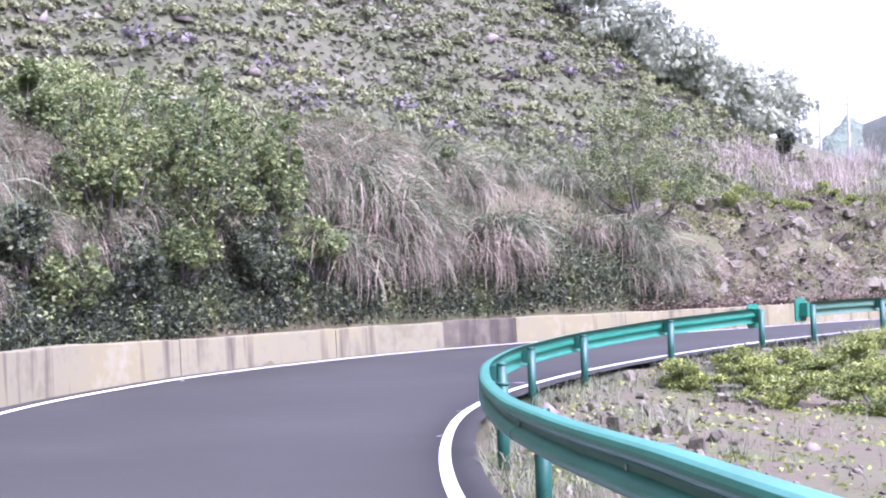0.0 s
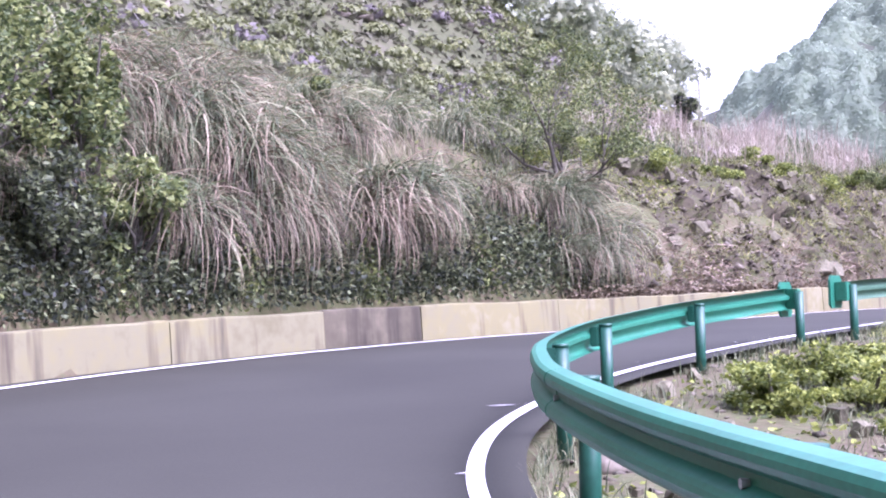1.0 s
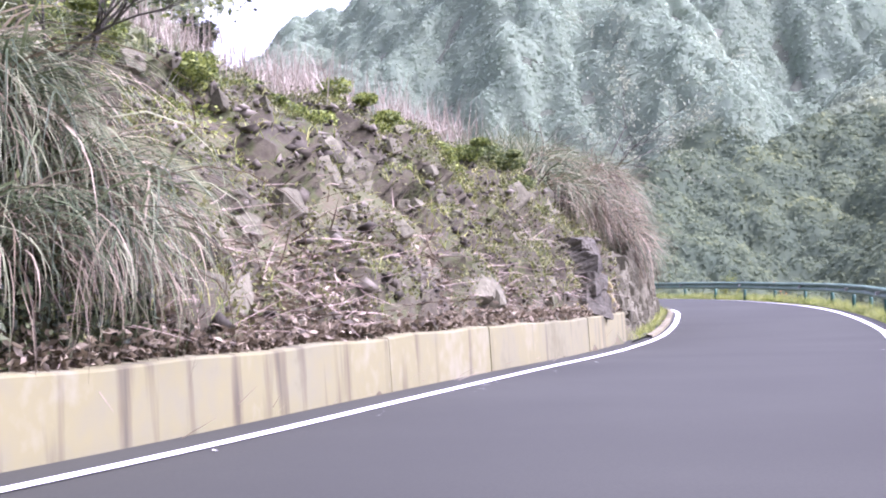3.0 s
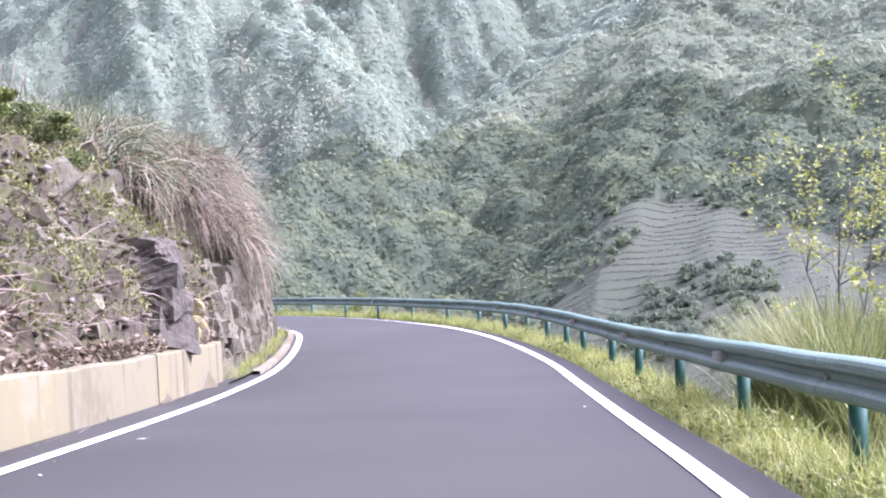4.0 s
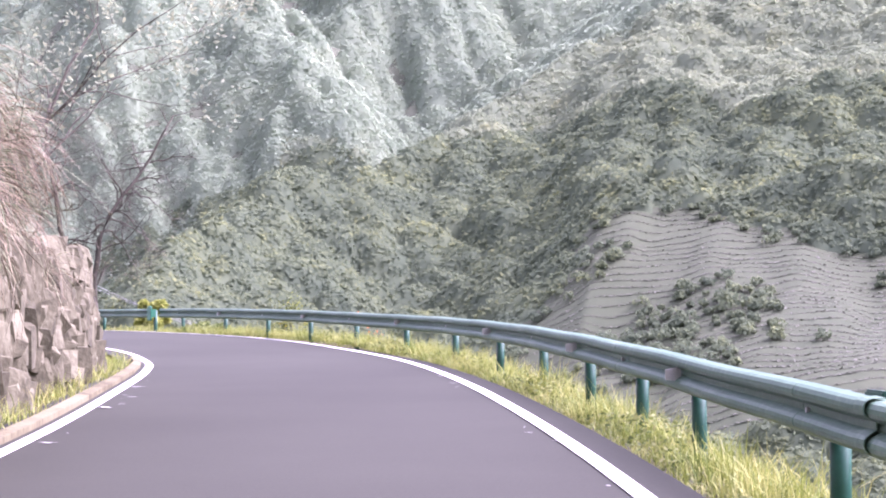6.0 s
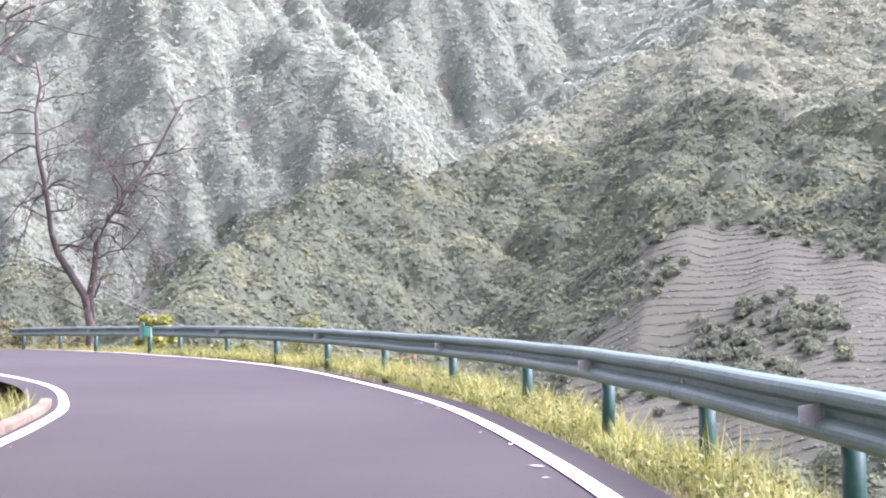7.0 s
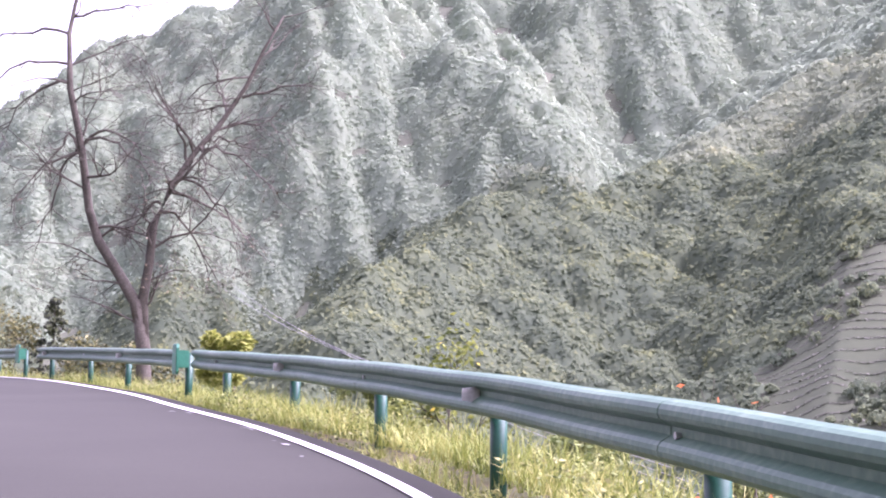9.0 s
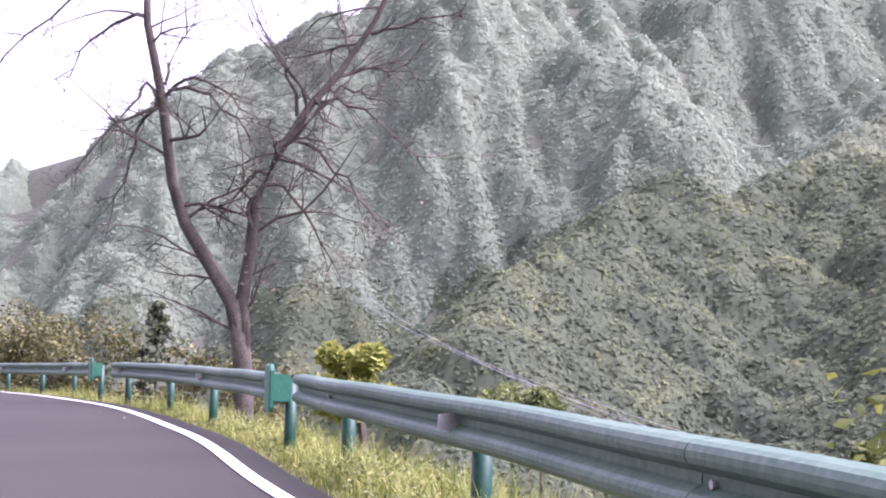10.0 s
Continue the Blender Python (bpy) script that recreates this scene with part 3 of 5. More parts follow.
STONES = [bare_mesh(block_mesh(k + 1), "stone", STONE) for k in range(8)]
ROCKS = [bare_mesh(block_mesh(k + 20, 0.3), "rock", STONE) for k in range(12)]
SLATE = mat("dark_boulder", [(0.028, 0.026, 0.017), (0.058, 0.054, 0.038), (0.098, 0.09, 0.064)], 0.9, 2.2, 14, 0.9, dist=0.06)
BOULDERS = [bare_mesh(block_mesh(k + 60, 0.14, 4), "boulder", SLATE) for k in range(5)]
MOSS = mat("mossy_boulder", [(0.06, 0.056, 0.042), (0.12, 0.108, 0.078), (0.19, 0.165, 0.05), (0.21, 0.195, 0.16)], 0.9, 2.5, 14, 0.8, dist=0.05)
MOSSY = [bare_mesh(rock_mesh(k + 80, sub=3, jag=0.25), "boulder", MOSS) for k in range(5)]
headwall = thing("dry_stone_wall", "rough dry stone wall of grey-brown rubble", "stone wall", kind="structure")
rs = random.Random(11)
for i in range(int(13.75 * PER), int(17.2 * PER)):
    p = side(LEFT, i, 1.02)
    for row in range(9):
        if rs.random() < 0.6:
            o = new("stone", STONES[rs.randrange(8)])
            o.parent = headwall
            o.matrix_basis = pose(p[0] + rs.uniform(-0.06, 0.06) + 0.025 * row * ACROSS[i, 0], p[1] + rs.uniform(-0.06, 0.06) + 0.025 * row * ACROSS[i, 1], p[2] + 0.06 + row * 0.23, rs.uniform(-14, 14), rs.uniform(-14, 14), rs.uniform(0, 360)) @ Matrix.Diagonal((rs.uniform(0.3, 0.5), rs.uniform(0.3, 0.5), rs.uniform(0.34, 0.6), 1))

# ---- plants: materials ----
def leafy(name, cols, rand=0.5, tr=0.3, rough=0.6, scale=0.8, fine=9, spec=0.35):
    return mat(name, cols, rough, scale, fine, 0, rand=rand, island=True, translucent=tr, spec=spec, fine_mix=0.35, spread=(0.22, 0.78))


DRYGRASS = leafy("dry_grass", [(0.044, 0.032, 0.017), (0.148, 0.118, 0.068), (0.355, 0.30, 0.205)], rand=0.8)
PALEGRASS = leafy("faded_green_grass", [(0.032, 0.05, 0.02), (0.105, 0.135, 0.06), (0.27, 0.285, 0.165)], rand=0.7)
VERGE = leafy("verge_grass", [(0.095, 0.14, 0.026), (0.235, 0.285, 0.058), (0.42, 0.41, 0.14)])
LUSH = leafy("lush_grass", [(0.07, 0.10, 0.026), (0.155, 0.195, 0.055), (0.30, 0.31, 0.125)], rand=0.7)
LEAF = leafy("shrub_leaves", [(0.036, 0.058, 0.02), (0.095, 0.13, 0.04), (0.215, 0.25, 0.082)], rand=0.7)
# green lowered further to carry the shade under the hanging grass
DARKLEAF = leafy("shade_darkened_leaves", [(0.014, 0.021, 0.012), (0.046, 0.062, 0.031), (0.145, 0.175, 0.08)], rand=0.7)
TREELEAF = leafy("small_tree_leaves", [(0.06, 0.09, 0.03), (0.14, 0.19, 0.06), (0.27, 0.31, 0.12)], rand=0.6)
TEA = leafy("tea_leaves", [(0.05, 0.075, 0.018), (0.15, 0.19, 0.04), (0.32, 0.36, 0.08)])
YELLOWLEAF = leafy("yellow_green_leaves", [(0.16, 0.20, 0.035), (0.28, 0.32, 0.07), (0.42, 0.43, 0.13)])
REED = leafy("dry_reeds", [(0.17, 0.14, 0.10), (0.29, 0.25, 0.185), (0.42, 0.38, 0.30)])
# distance haze is put into these leaf colours, paler than near foliage
HAZEWOODS = leafy("hazed_far_woods_leaves", [(0.09, 0.12, 0.084), (0.123, 0.157, 0.104), (0.16, 0.196, 0.116), (0.268, 0.298, 0.136)], 0.22, 0.5, 0.9, 0.08, 0.3, 0.0)
FARHAZEWOODS = leafy("hazed_mountain_woods_leaves", [(0.256, 0.322, 0.238), (0.273, 0.339, 0.248), (0.289, 0.353, 0.253), (0.311, 0.367, 0.253)], 0.07, 0.6, 0.9, 0.05, 0.2, 0.0)
# bamboo is paler by itself; the haze over the upper slope is added in colour
HAZEBAMBOO = leafy("hazed_bamboo_leaves", [(0.158, 0.196, 0.14), (0.198, 0.24, 0.163), (0.234, 0.274, 0.178), (0.322, 0.348, 0.196)], 0.2, 0.5, 0.9, 0.08, 0.3, 0.0)
BARK = mat("bark", [(0.03, 0.028, 0.021), (0.074, 0.069, 0.053), (0.13, 0.12, 0.096)], 0.9, 3, 25, 0.6, dist=0.02)
FACE = mat("rock_face_earth", [(0.016, 0.013, 0.007), (0.036, 0.031, 0.017), (0.054, 0.047, 0.028), (0.043, 0.053, 0.014), (0.078, 0.07, 0.045)], 0.95, 1.3, 9, 0.9, dist=0.06)
FLOWER = mat("yellow_petals", [(0.6, 0.45, 0.03), (0.75, 0.6, 0.06)], 0.6, 5, 30, 0)
ORANGE = mat("orange_leaves", [(0.55, 0.16, 0.05), (0.7, 0.28, 0.12)], 0.6, 5, 30, 0, translucent=0.3)


def np_mesh(name, verts, faces, material):
    """A mesh from arrays; faces all of one size."""
    me = bpy.data.meshes.new(name)
    k = faces.shape[1]
    me.vertices.add(len(verts))
    me.vertices.foreach_set("co", np.ascontiguousarray(verts, np.float32).ravel())
    me.loops.add(faces.size)
    me.loops.foreach_set("vertex_index", np.ascontiguousarray(faces, np.int32).ravel())
    me.polygons.add(len(faces))
    me.polygons.foreach_set("loop_start", np.arange(0, faces.size, k, dtype=np.int32))
    me.update(calc_edges=True)
    me.materials.append(material)
    return me


def blades(rng, base, phi, el, bend, length, width, seg=5, late=1.3):
    """Arching grass blades; each argument an array over the blades (angles in radians)."""
    n = len(base)
    t = np.linspace(0, 1, seg + 1)
    ang = el[:, None] - bend[:, None] * t[None] ** late
    step = (length / seg)[:, None]
    h = np.concatenate([np.zeros((n, 1)), np.cumsum(np.cos(ang[:, :-1]) * step, 1)], 1)
    z = np.concatenate([np.zeros((n, 1)), np.cumsum(np.sin(ang[:, :-1]) * step, 1)], 1)
    c, s = np.cos(phi)[:, None], np.sin(phi)[:, None]
    mid = np.stack([base[:, :1] + h * c, base[:, 1:2] + h * s, base[:, 2:3] + z], -1)
    w = width[:, None] * (1 - t[None] ** 1.6 * 0.92) * 0.5
    tw = rng.uniform(-0.7, 0.7, (n, 1))
    acr = np.stack([-s * np.cos(tw) + 0 * h, c * np.cos(tw) + 0 * h, np.sin(tw) + 0 * h], -1)
    v = np.stack([mid - acr * w[..., None], mid + acr * w[..., None]], 2).reshape(-1, 3)
    i = (np.arange(n) * (seg + 1) * 2)[:, None] + np.arange(seg)[None] * 2
    f = np.stack([i, i + 1, i + 3, i + 2], -1).reshape(-1, 4)
    return v, f


def leaves(rng, at, size, spread_up=0.6):
    """Small folded leaves (two faces each) at the places, turned anyhow."""
    n = len(at)
    a = rng.normal(size=(n, 3))
    a[:, 2] *= spread_up
    a /= np.linalg.norm(a, axis=1)[:, None]
    b = np.cross(a, rng.normal(size=(n, 3)))
    b /= np.linalg.norm(b, axis=1)[:, None] + 1e-9
    c = np.cross(a, b)
    s = (size * rng.uniform(0.6, 1.4, n))[:, None]
    tip, root, l, r = at + a * s, at - a * s * 0.8, at + b * s * 0.45 + c * s * 0.15, at - b * s * 0.45 + c * s * 0.15
    v = np.stack([root, l, tip, r], 1).reshape(-1, 3)
    i = np.arange(n)[:, None] * 4
    return v, np.concatenate([i + np.array([[0, 1, 2]]), i + np.array([[0, 2, 3]])], 1).reshape(-1, 3)


def height(x, y):
    return land(np.atleast_1d(np.asarray(x, float)), np.atleast_1d(np.asarray(y, float)))


def bank(st, out):
    """Places out metres beyond the left line at station st (arrays), on the ground."""
    i = np.clip((np.asarray(st) * PER).astype(int), 0, N_ST - 1)
    x = LEFT[i, 0] + ACROSS[i, 0] * out
    y = LEFT[i, 1] + ACROSS[i, 1] * out
    return np.stack([x, y, height(x, y)], -1)


def verge(st, out):
    i = np.clip((np.asarray(st) * PER).astype(int), 0, N_ST - 1)
    x = RIGHT[i, 0] - ACROSS[i, 0] * out
    y = RIGHT[i, 1] - ACROSS[i, 1] * out
    return np.stack([x, y, height(x, y)], -1)


def toward_road(st):
    i = min(int(st * PER), N_ST - 1)
    return math.degrees(math.atan2(-ACROSS[i, 1], -ACROSS[i, 0]))


# ---- rock face above the wall ----
sa = np.linspace(8.75, 14.3, 400)
ua = np.linspace(0.72, 5.6, 84)
SA, UA = np.meshgrid(sa, ua)
pts = bank(SA.ravel(), UA.ravel())
fx, fy, fz = pts[:, 0], pts[:, 1], pts[:, 2]
ii = (SA.ravel() * PER).astype(int)
amp = smooth(8.75, 9.2, SA.ravel()) * smooth(14.3, 13.9, SA.ravel()) * smooth(0.72, 1.5, UA.ravel()) * smooth(5.6, 4.6, UA.ravel())
def strata(x, y, z):
    """Broken layered rock: ridges with blocks of three sizes stepped in and out."""
    p = Vector((x, y, z)) + noise.noise_vector(Vector((x, y, z)) * 1.4) * 0.12
    out = 0.8 * noise.ridged_multi_fractal(Vector((x * 0.5, y * 0.5, z * 0.7)), 0.9, 2.1, 4, 1.0, 2.0)
    for size, deep in ((1.25, 1.0), (0.6, 0.5), (0.3, 0.16)):
        q = Vector((p.x / size, p.y / size, p.z / (size * 0.8)))
        dist, near = noise.voronoi(q)
        tilt = noise.noise_vector(near[0] * 3.1)
        out += deep * (0.9 * noise.cell(near[0] * 7.3) + 0.9 * (q - near[0]).dot(tilt) + 0.9 * min(dist[1] - dist[0], 0.22))
    return out


crag = np.array([strata(*q) for q in pts])
push = (crag - crag.mean()) * 0.3 * amp + 0.12 * amp
pts[:, 0] -= ACROSS[ii, 0] * push * 0.75
pts[:, 1] -= ACROSS[ii, 1] * push * 0.75
pts[:, 2] += push * 0.6 + 0.05 - 0.3 * (1 - np.clip(amp * 4, 0, 1))
gi = np.arange(len(pts)).reshape(len(ua), len(sa))
gfc = np.stack([gi[:-1, :-1], gi[:-1, 1:], gi[1:, 1:], gi[1:, :-1]], -1).reshape(-1, 4)
face = new("rock_face", np_mesh("rock_face", pts, gfc, FACE))
tagged(face, "crumbling brown earth and rock cutting with moss", "rock face", kind="structure")
rr = random.Random(21)
spots = [q for q in range(len(pts)) if 1.15 < UA.ravel()[q] < 4.3 and 9.05 < SA.ravel()[q] < 13.4]
rocky = [q for q in spots if math.sin(SA.ravel()[q] * 5.1 + UA.ravel()[q] * 1.3) + math.sin(UA.ravel()[q] * 2.2 - SA.ravel()[q] * 2.7) + 0.5 * (SA.ravel()[q] < 11.3) + 0.3 * (UA.ravel()[q] > 2) > 0.75]
for k in range(250):
    q = rr.choice(rocky if k % 6 else spots)
    p = pts[q]
    z = rr.uniform(0.14, 0.28) if k > 190 else (rr.uniform(0.28, 0.5) if k > 34 else rr.uniform(0.5, 0.85))
    o = new("rock", ROCKS[rr.randrange(12)])
    o.parent = face
    lay = toward_road(SA.ravel()[q])
    sink = ACROSS[int(SA.ravel()[q] * PER)] * 0.16 * z
    o.matrix_basis = pose(p[0] + sink[0], p[1] + sink[1], p[2] - 0.12 * z, rr.gauss(14, 12), rr.gauss(-24, 10), lay + rr.gauss(0, 24)) @ Matrix.Diagonal((z * 0.6, z * rr.uniform(0.8, 1.3), z * rr.uniform(0.5, 0.8), 1))
# boulders at the headland
for k, (st, u, z, sx, sy, sz) in enumerate(((12.95, 1.12, 0.95, 1.5, 1.0, 0.6), (12.97, 1.15, 1.36, 1.6, 1.0, 0.56), (12.96, 1.22, 1.76, 1.45, 1.0, 0.54), (12.99, 1.32, 2.12, 1.15, 0.95, 0.5), (13.25, 1.05, 0.95, 0.8, 0.8, 0.75), (13.24, 1.1, 1.45, 0.75, 0.8, 0.75), (13.45, 1.05, 0.85, 0.6, 0.7, 0.7), (13.5, 1.12, 1.25, 0.6, 0.6, 0.6), (12.7, 1.1, 0.8, 0.6, 0.6, 0.45))):
    p = side(LEFT, int(st * PER), u)
    o = new("boulder", BOULDERS[k % 5] if k < 4 else MOSSY[k % 5])
    tagged(o, "large layered dark grey boulder in the bank" if k < 4 else "grey boulder patched with ochre moss", "boulder", "boulders at the headland")
    o.matrix_basis = pose(p[0], p[1], p[2] + z, 5 * (k % 3) - 5, 6 - 4 * (k % 2), toward_road(st) + 82 + 9 * (k % 3)) @ Matrix.Diagonal((sx, sy, sz, 1))
# stones and dry sticks on the ledge behind the wall
ledge = thing("rubble", "loose pale stones lying along the top of the wall", "stones", kind="stuff")
for k in range(150):
    st = rr.uniform(8.9, 13.5)
    p = bank([st], np.array([rr.uniform(0.88, 1.25)]))[0]
    i = int(st * PER)
    zt = LEFT[i, 2] + np.interp(st, *W_H)
    o = new("stone", STONES[rr.randrange(8)])
    o.parent = ledge
    s = rr.uniform(0.07, 0.2)
    o.matrix_basis = pose(p[0], p[1], max(p[2], zt - 0.05) + s * 0.2, rr.uniform(0, 360), rr.uniform(0, 360), 0) @ Matrix.Diagonal((s * 1.4, s, s * 0.6, 1))
rng = np.random.default_rng(8)
n = 4200
st = rng.uniform(8.9, 13.7, n)
b = bank(st, 0.85 + rng.gamma(1.5, 0.4, n))
b[:, 2] += rng.uniform(0.02, 0.2, n)
v, f = blades(rng, b, rng.uniform(0, 6.28, n), rng.normal(0.1, 0.3, n), rng.normal(0.2, 0.4, n), rng.uniform(0.3, 0.9, n), rng.uniform(0.012, 0.03, n), 3)
tagged(new("dry_sticks", np_mesh("dry_sticks", v, f, DRYSTICK)), "pale dry sticks and stalks strewn on the ledge", "sticks", kind="stuff")
n = 15000
st = rng.uniform(8.8, 13.7, n)
b = bank(st, 0.8 + np.abs(rng.normal(0, 0.35, n)))
zt = np.interp(st, *W_H) + LEFT[(st * PER).astype(int), 2]
b[:, 2] = np.maximum(b[:, 2], zt - 0.04) + np.abs(rng.normal(0, 0.12, n))
v, f = leaves(rng, b, 0.06, 0.5)
LITTER = leafy("leaf_litter", [(0.07, 0.055, 0.032), (0.18, 0.145, 0.092), (0.33, 0.28, 0.19)], rand=0.7)
tagged(new("leaf_litter", np_mesh("leaf_litter", v, f, LITTER)), "brown dead leaves and stalks heaped behind the wall", "leaf litter", kind="stuff")
# broken chips of rock all over the face
def chips(rng, at, size):
    n = len(at)
    o = np.array([(1, 0, 0), (-1, 0, 0), (0, 1, 0), (0, -1, 0), (0, 0, 1), (0, 0, -1)], float)
    v = o[None] * rng.uniform(0.35, 1.2, (n, 6, 1)) + rng.normal(0, 0.22, (n, 6, 3))
    v[..., 2] *= 0.7
    a = rng.uniform(0, 6.28, n)
    c, s_ = np.cos(a)[:, None], np.sin(a)[:, None]
    v = np.stack([v[..., 0] * c - v[..., 1] * s_, v[..., 0] * s_ + v[..., 1] * c, v[..., 2]], -1) * size[:, None, None] + at[:, None]
    t = np.array([(0, 2, 4), (2, 1, 4), (1, 3, 4), (3, 0, 4), (2, 0, 5), (1, 2, 5), (3, 1, 5), (0, 3, 5)])
    return v.reshape(-1, 3), (np.arange(n)[:, None, None] * 6 + t[None]).reshape(-1, 3)


n = 9000
pick = rng.integers(0, len(pts), n)
pick = pick[(UA.ravel()[pick] > 0.9) & (rng.random(n) < 0.25 + 0.75 * (np.sin(SA.ravel()[pick] * 6 + UA.ravel()[pick]) > -0.2))]
v, f = chips(rng, pts[pick] + rng.normal(0, 0.04, (len(pick), 3)), rng.gamma(2.0, 0.022, len(pick)) + 0.02)
CHIP = mat("rock_chips", [(0.03, 0.026, 0.017), (0.072, 0.063, 0.044), (0.15, 0.135, 0.103)], 0.9, 2.0, 15, 0.4, rand=0.5, island=True, dist=0.03)
tagged(new("rock_chips", np_mesh("rock_chips", v, f, CHIP)), "broken grey-brown stones bedded in the cutting", "stones", kind="stuff")
# moss and weeds on the face
n = 110000
pick = rng.integers(0, len(pts), n)
st, u = SA.ravel()[pick], UA.ravel()[pick]
keep = (u > 0.95) & (np.sin(st * 9 + u * 2) + np.sin(u * 3.1 - st * 4) + rng.normal(0, 0.6, n) + 0.9 * (st > 11.2) + 0.6 * (u < 2.2) > 0.3)
b = pts[pick[keep]] + rng.normal(0, 0.05, (keep.sum(), 3))
b[:, 2] += rng.uniform(0.0, 0.14, len(b))
v, f = leaves(rng, b, 0.035, 1.0)
FACEMOSS = leafy("face_moss", [(0.05, 0.06, 0.018), (0.11, 0.12, 0.036), (0.21, 0.215, 0.075)], rand=0.7)
tagged(new("weeds", np_mesh("weeds", v, f, FACEMOSS)), "yellow-green moss and weeds on the cutting", "weeds", kind="stuff")

n = 22000
pick = rng.integers(0, len(pts), n)
st, u = SA.ravel()[pick], UA.ravel()[pick]
keep = (u > 1.0) & (np.sin(st * 6 + u * 1.5) + np.sin(u * 2.7 + st * 3) + rng.normal(0, 0.6, n) + 0.5 * (st > 11.4) > 0.55)
b = pts[pick[keep]]
n = len(b)
v, f = blades(rng, b, rng.uniform(0, 6.28, n), rng.uniform(0.5, 1.4, n), rng.uniform(0.6, 2.2, n), rng.uniform(0.12, 0.4, n), rng.uniform(0.008, 0.02, n), 3)
tagged(new("face_grass", np_mesh("face_grass", v, f, VERGE)), "patchy yellow-green grass on the cutting", "grass", kind="stuff")

# ---- hanging grass tussocks ----
def tussock_meshes(seed, n_dry, n_green, length, size):
    r = np.random.default_rng(seed)
    out = []
    for name, n, m in (("dry_foliage", n_dry, DRYGRASS), ("green_foliage", n_green, PALEGRASS)):
        base = r.normal(0, 0.27 * size, (n, 3))
        base[:, 2] = np.abs(base[:, 2]) * 0.3
        phi = r.normal(0, 0.85, n)         # mostly towards the road (+x of the tussock)
        if name == "dry_foliage":
            base[:, 2] -= r.uniform(0, 0.25, n) * size
        el = r.uniform(0.2, 1.4, n)
        bend = r.uniform(1.9, 2.9, n)
        v, f = blades(r, base, phi, el, bend, length * r.uniform(0.5, 1.2, n), size * r.uniform(0.011, 0.03, n), 6, 0.85)
        out.append(np_mesh(name, v, f, m))
    return out


TUFTS = [tussock_meshes(40 + k, d, g, 1.75, 1.0) for k, (d, g) in enumerate(((270, 160), (340, 110), (160, 250), (300, 180), (110, 290), (380, 70)))]
TUFT_LABELS = ["drooping half-dry silvergrass tussock on the bank", "drooping straw-coloured silvergrass tussock on the bank", "drooping grey-green silvergrass tussock on the bank", "drooping half-dry silvergrass tussock on the bank", "drooping green silvergrass tussock on the bank", "drooping dead tan silvergrass tussock on the bank"]


def tussock(kind, p, yaw, s, tilt=0):
    ob = thing("grass_tussock", TUFT_LABELS[kind], "grass", "grass tussocks on the bank")
    for me, name in zip(TUFTS[kind], ("dry_foliage", "green_foliage")):
        o = new(name, me)
        o.parent = ob
    ob.matrix_basis = pose(*p, 0, tilt, yaw) @ Matrix.Diagonal((s, s, s, 1))
    return ob


rt = random.Random(77)
spots = []
for k in range(64):                                    # the long bank, under and behind the shrubs
    spots.append((rt.uniform(4.2, 6.9), 2.5 + 5.5 * rt.random() ** 1.3, rt.choice((2, 4, 0, 3, 2, 1)), rt.uniform(0.6, 1.0)))
for k in range(46):                                    # dry curtains beyond the shrubs
    spots.append((rt.uniform(6.95, 8.3), 2.0 + 3.6 * rt.random(), rt.choice((1, 3, 0, 5, 0, 2, 2, 4)), rt.uniform(0.8, 1.3)))
for k in range(20):                                    # greener tops over them
    spots.append((rt.uniform(6.6, 9.0), rt.uniform(4.6, 8.0), rt.choice((2, 4, 0)), rt.uniform(0.7, 1.1)))
for k in range(11):                                    # over the corner of the cutting
    spots.append((rt.uniform(8.75, 9.22), rt.uniform(1.5, 3.0), rt.choice((2, 4, 2, 0)), rt.uniform(0.75, 1.1)))
for st, u, kind, s in spots:
    p = bank([st], np.array([u]))[0]
    p[2] += 0.2
    tussock(kind, p, toward_road(st) + rt.uniform(-35, 35), s, rt.uniform(-5, 20))
for k in range(72):                                    # the headland
    st, u = rt.uniform(13.45, 16.4), rt.uniform(1.45, 3.6)
    if st < 14.0 and u < 2.5:
        continue
    p = bank([st], np.array([u]))[0]
    p[2] += rt.uniform(-0.5, 0.15)
    tussock(rt.choice((1, 0, 3, 5, 3)) if u < 2.9 else rt.choice((0, 2, 4)), p, toward_road(st) + rt.uniform(-95, 95), rt.uniform(0.6, 1.2), rt.uniform(-18, 25))

# upright reeds on top of the headland
n = 1500
st, u = rng.uniform(13.4, 16.0, n), rng.uniform(2.2, 4.6, n)
b = bank(st, u)
v, f = blades(rng, b, rng.uniform(0, 6.28, n), rng.uniform(1.1, 1.5, n), rng.uniform(0.3, 1.7, n), rng.uniform(0.6, 1.5, n), rng.uniform(0.012, 0.028, n), 4)
tagged(new("headland_reeds", np_mesh("headland_reeds", v, f, PALEGRASS)), "pale green reeds standing on top of the headland", "reeds", kind="stuff")

# grass on the slope behind the bank tops
n = 42000
st, u = rng.uniform(3, 15.5, n), rng.uniform(1.0, 10, n)
keep = ~((st > 9) & (st < 13.8) & (u < 4.0))
st, u = st[keep], u[keep]
b = bank(st, u)
n = len(b)
v, f = blades(rng, b, rng.uniform(0, 6.28, n), rng.uniform(0.9, 1.5, n), rng.uniform(0.4, 2.0, n), rng.uniform(0.25, 0.75, n), rng.uniform(0.012, 0.028, n), 3)
tagged(new("rough_grass", np_mesh("rough_grass", v, f, PALEGRASS)), "rough faded grass over the hillside bank", "grass", kind="stuff")

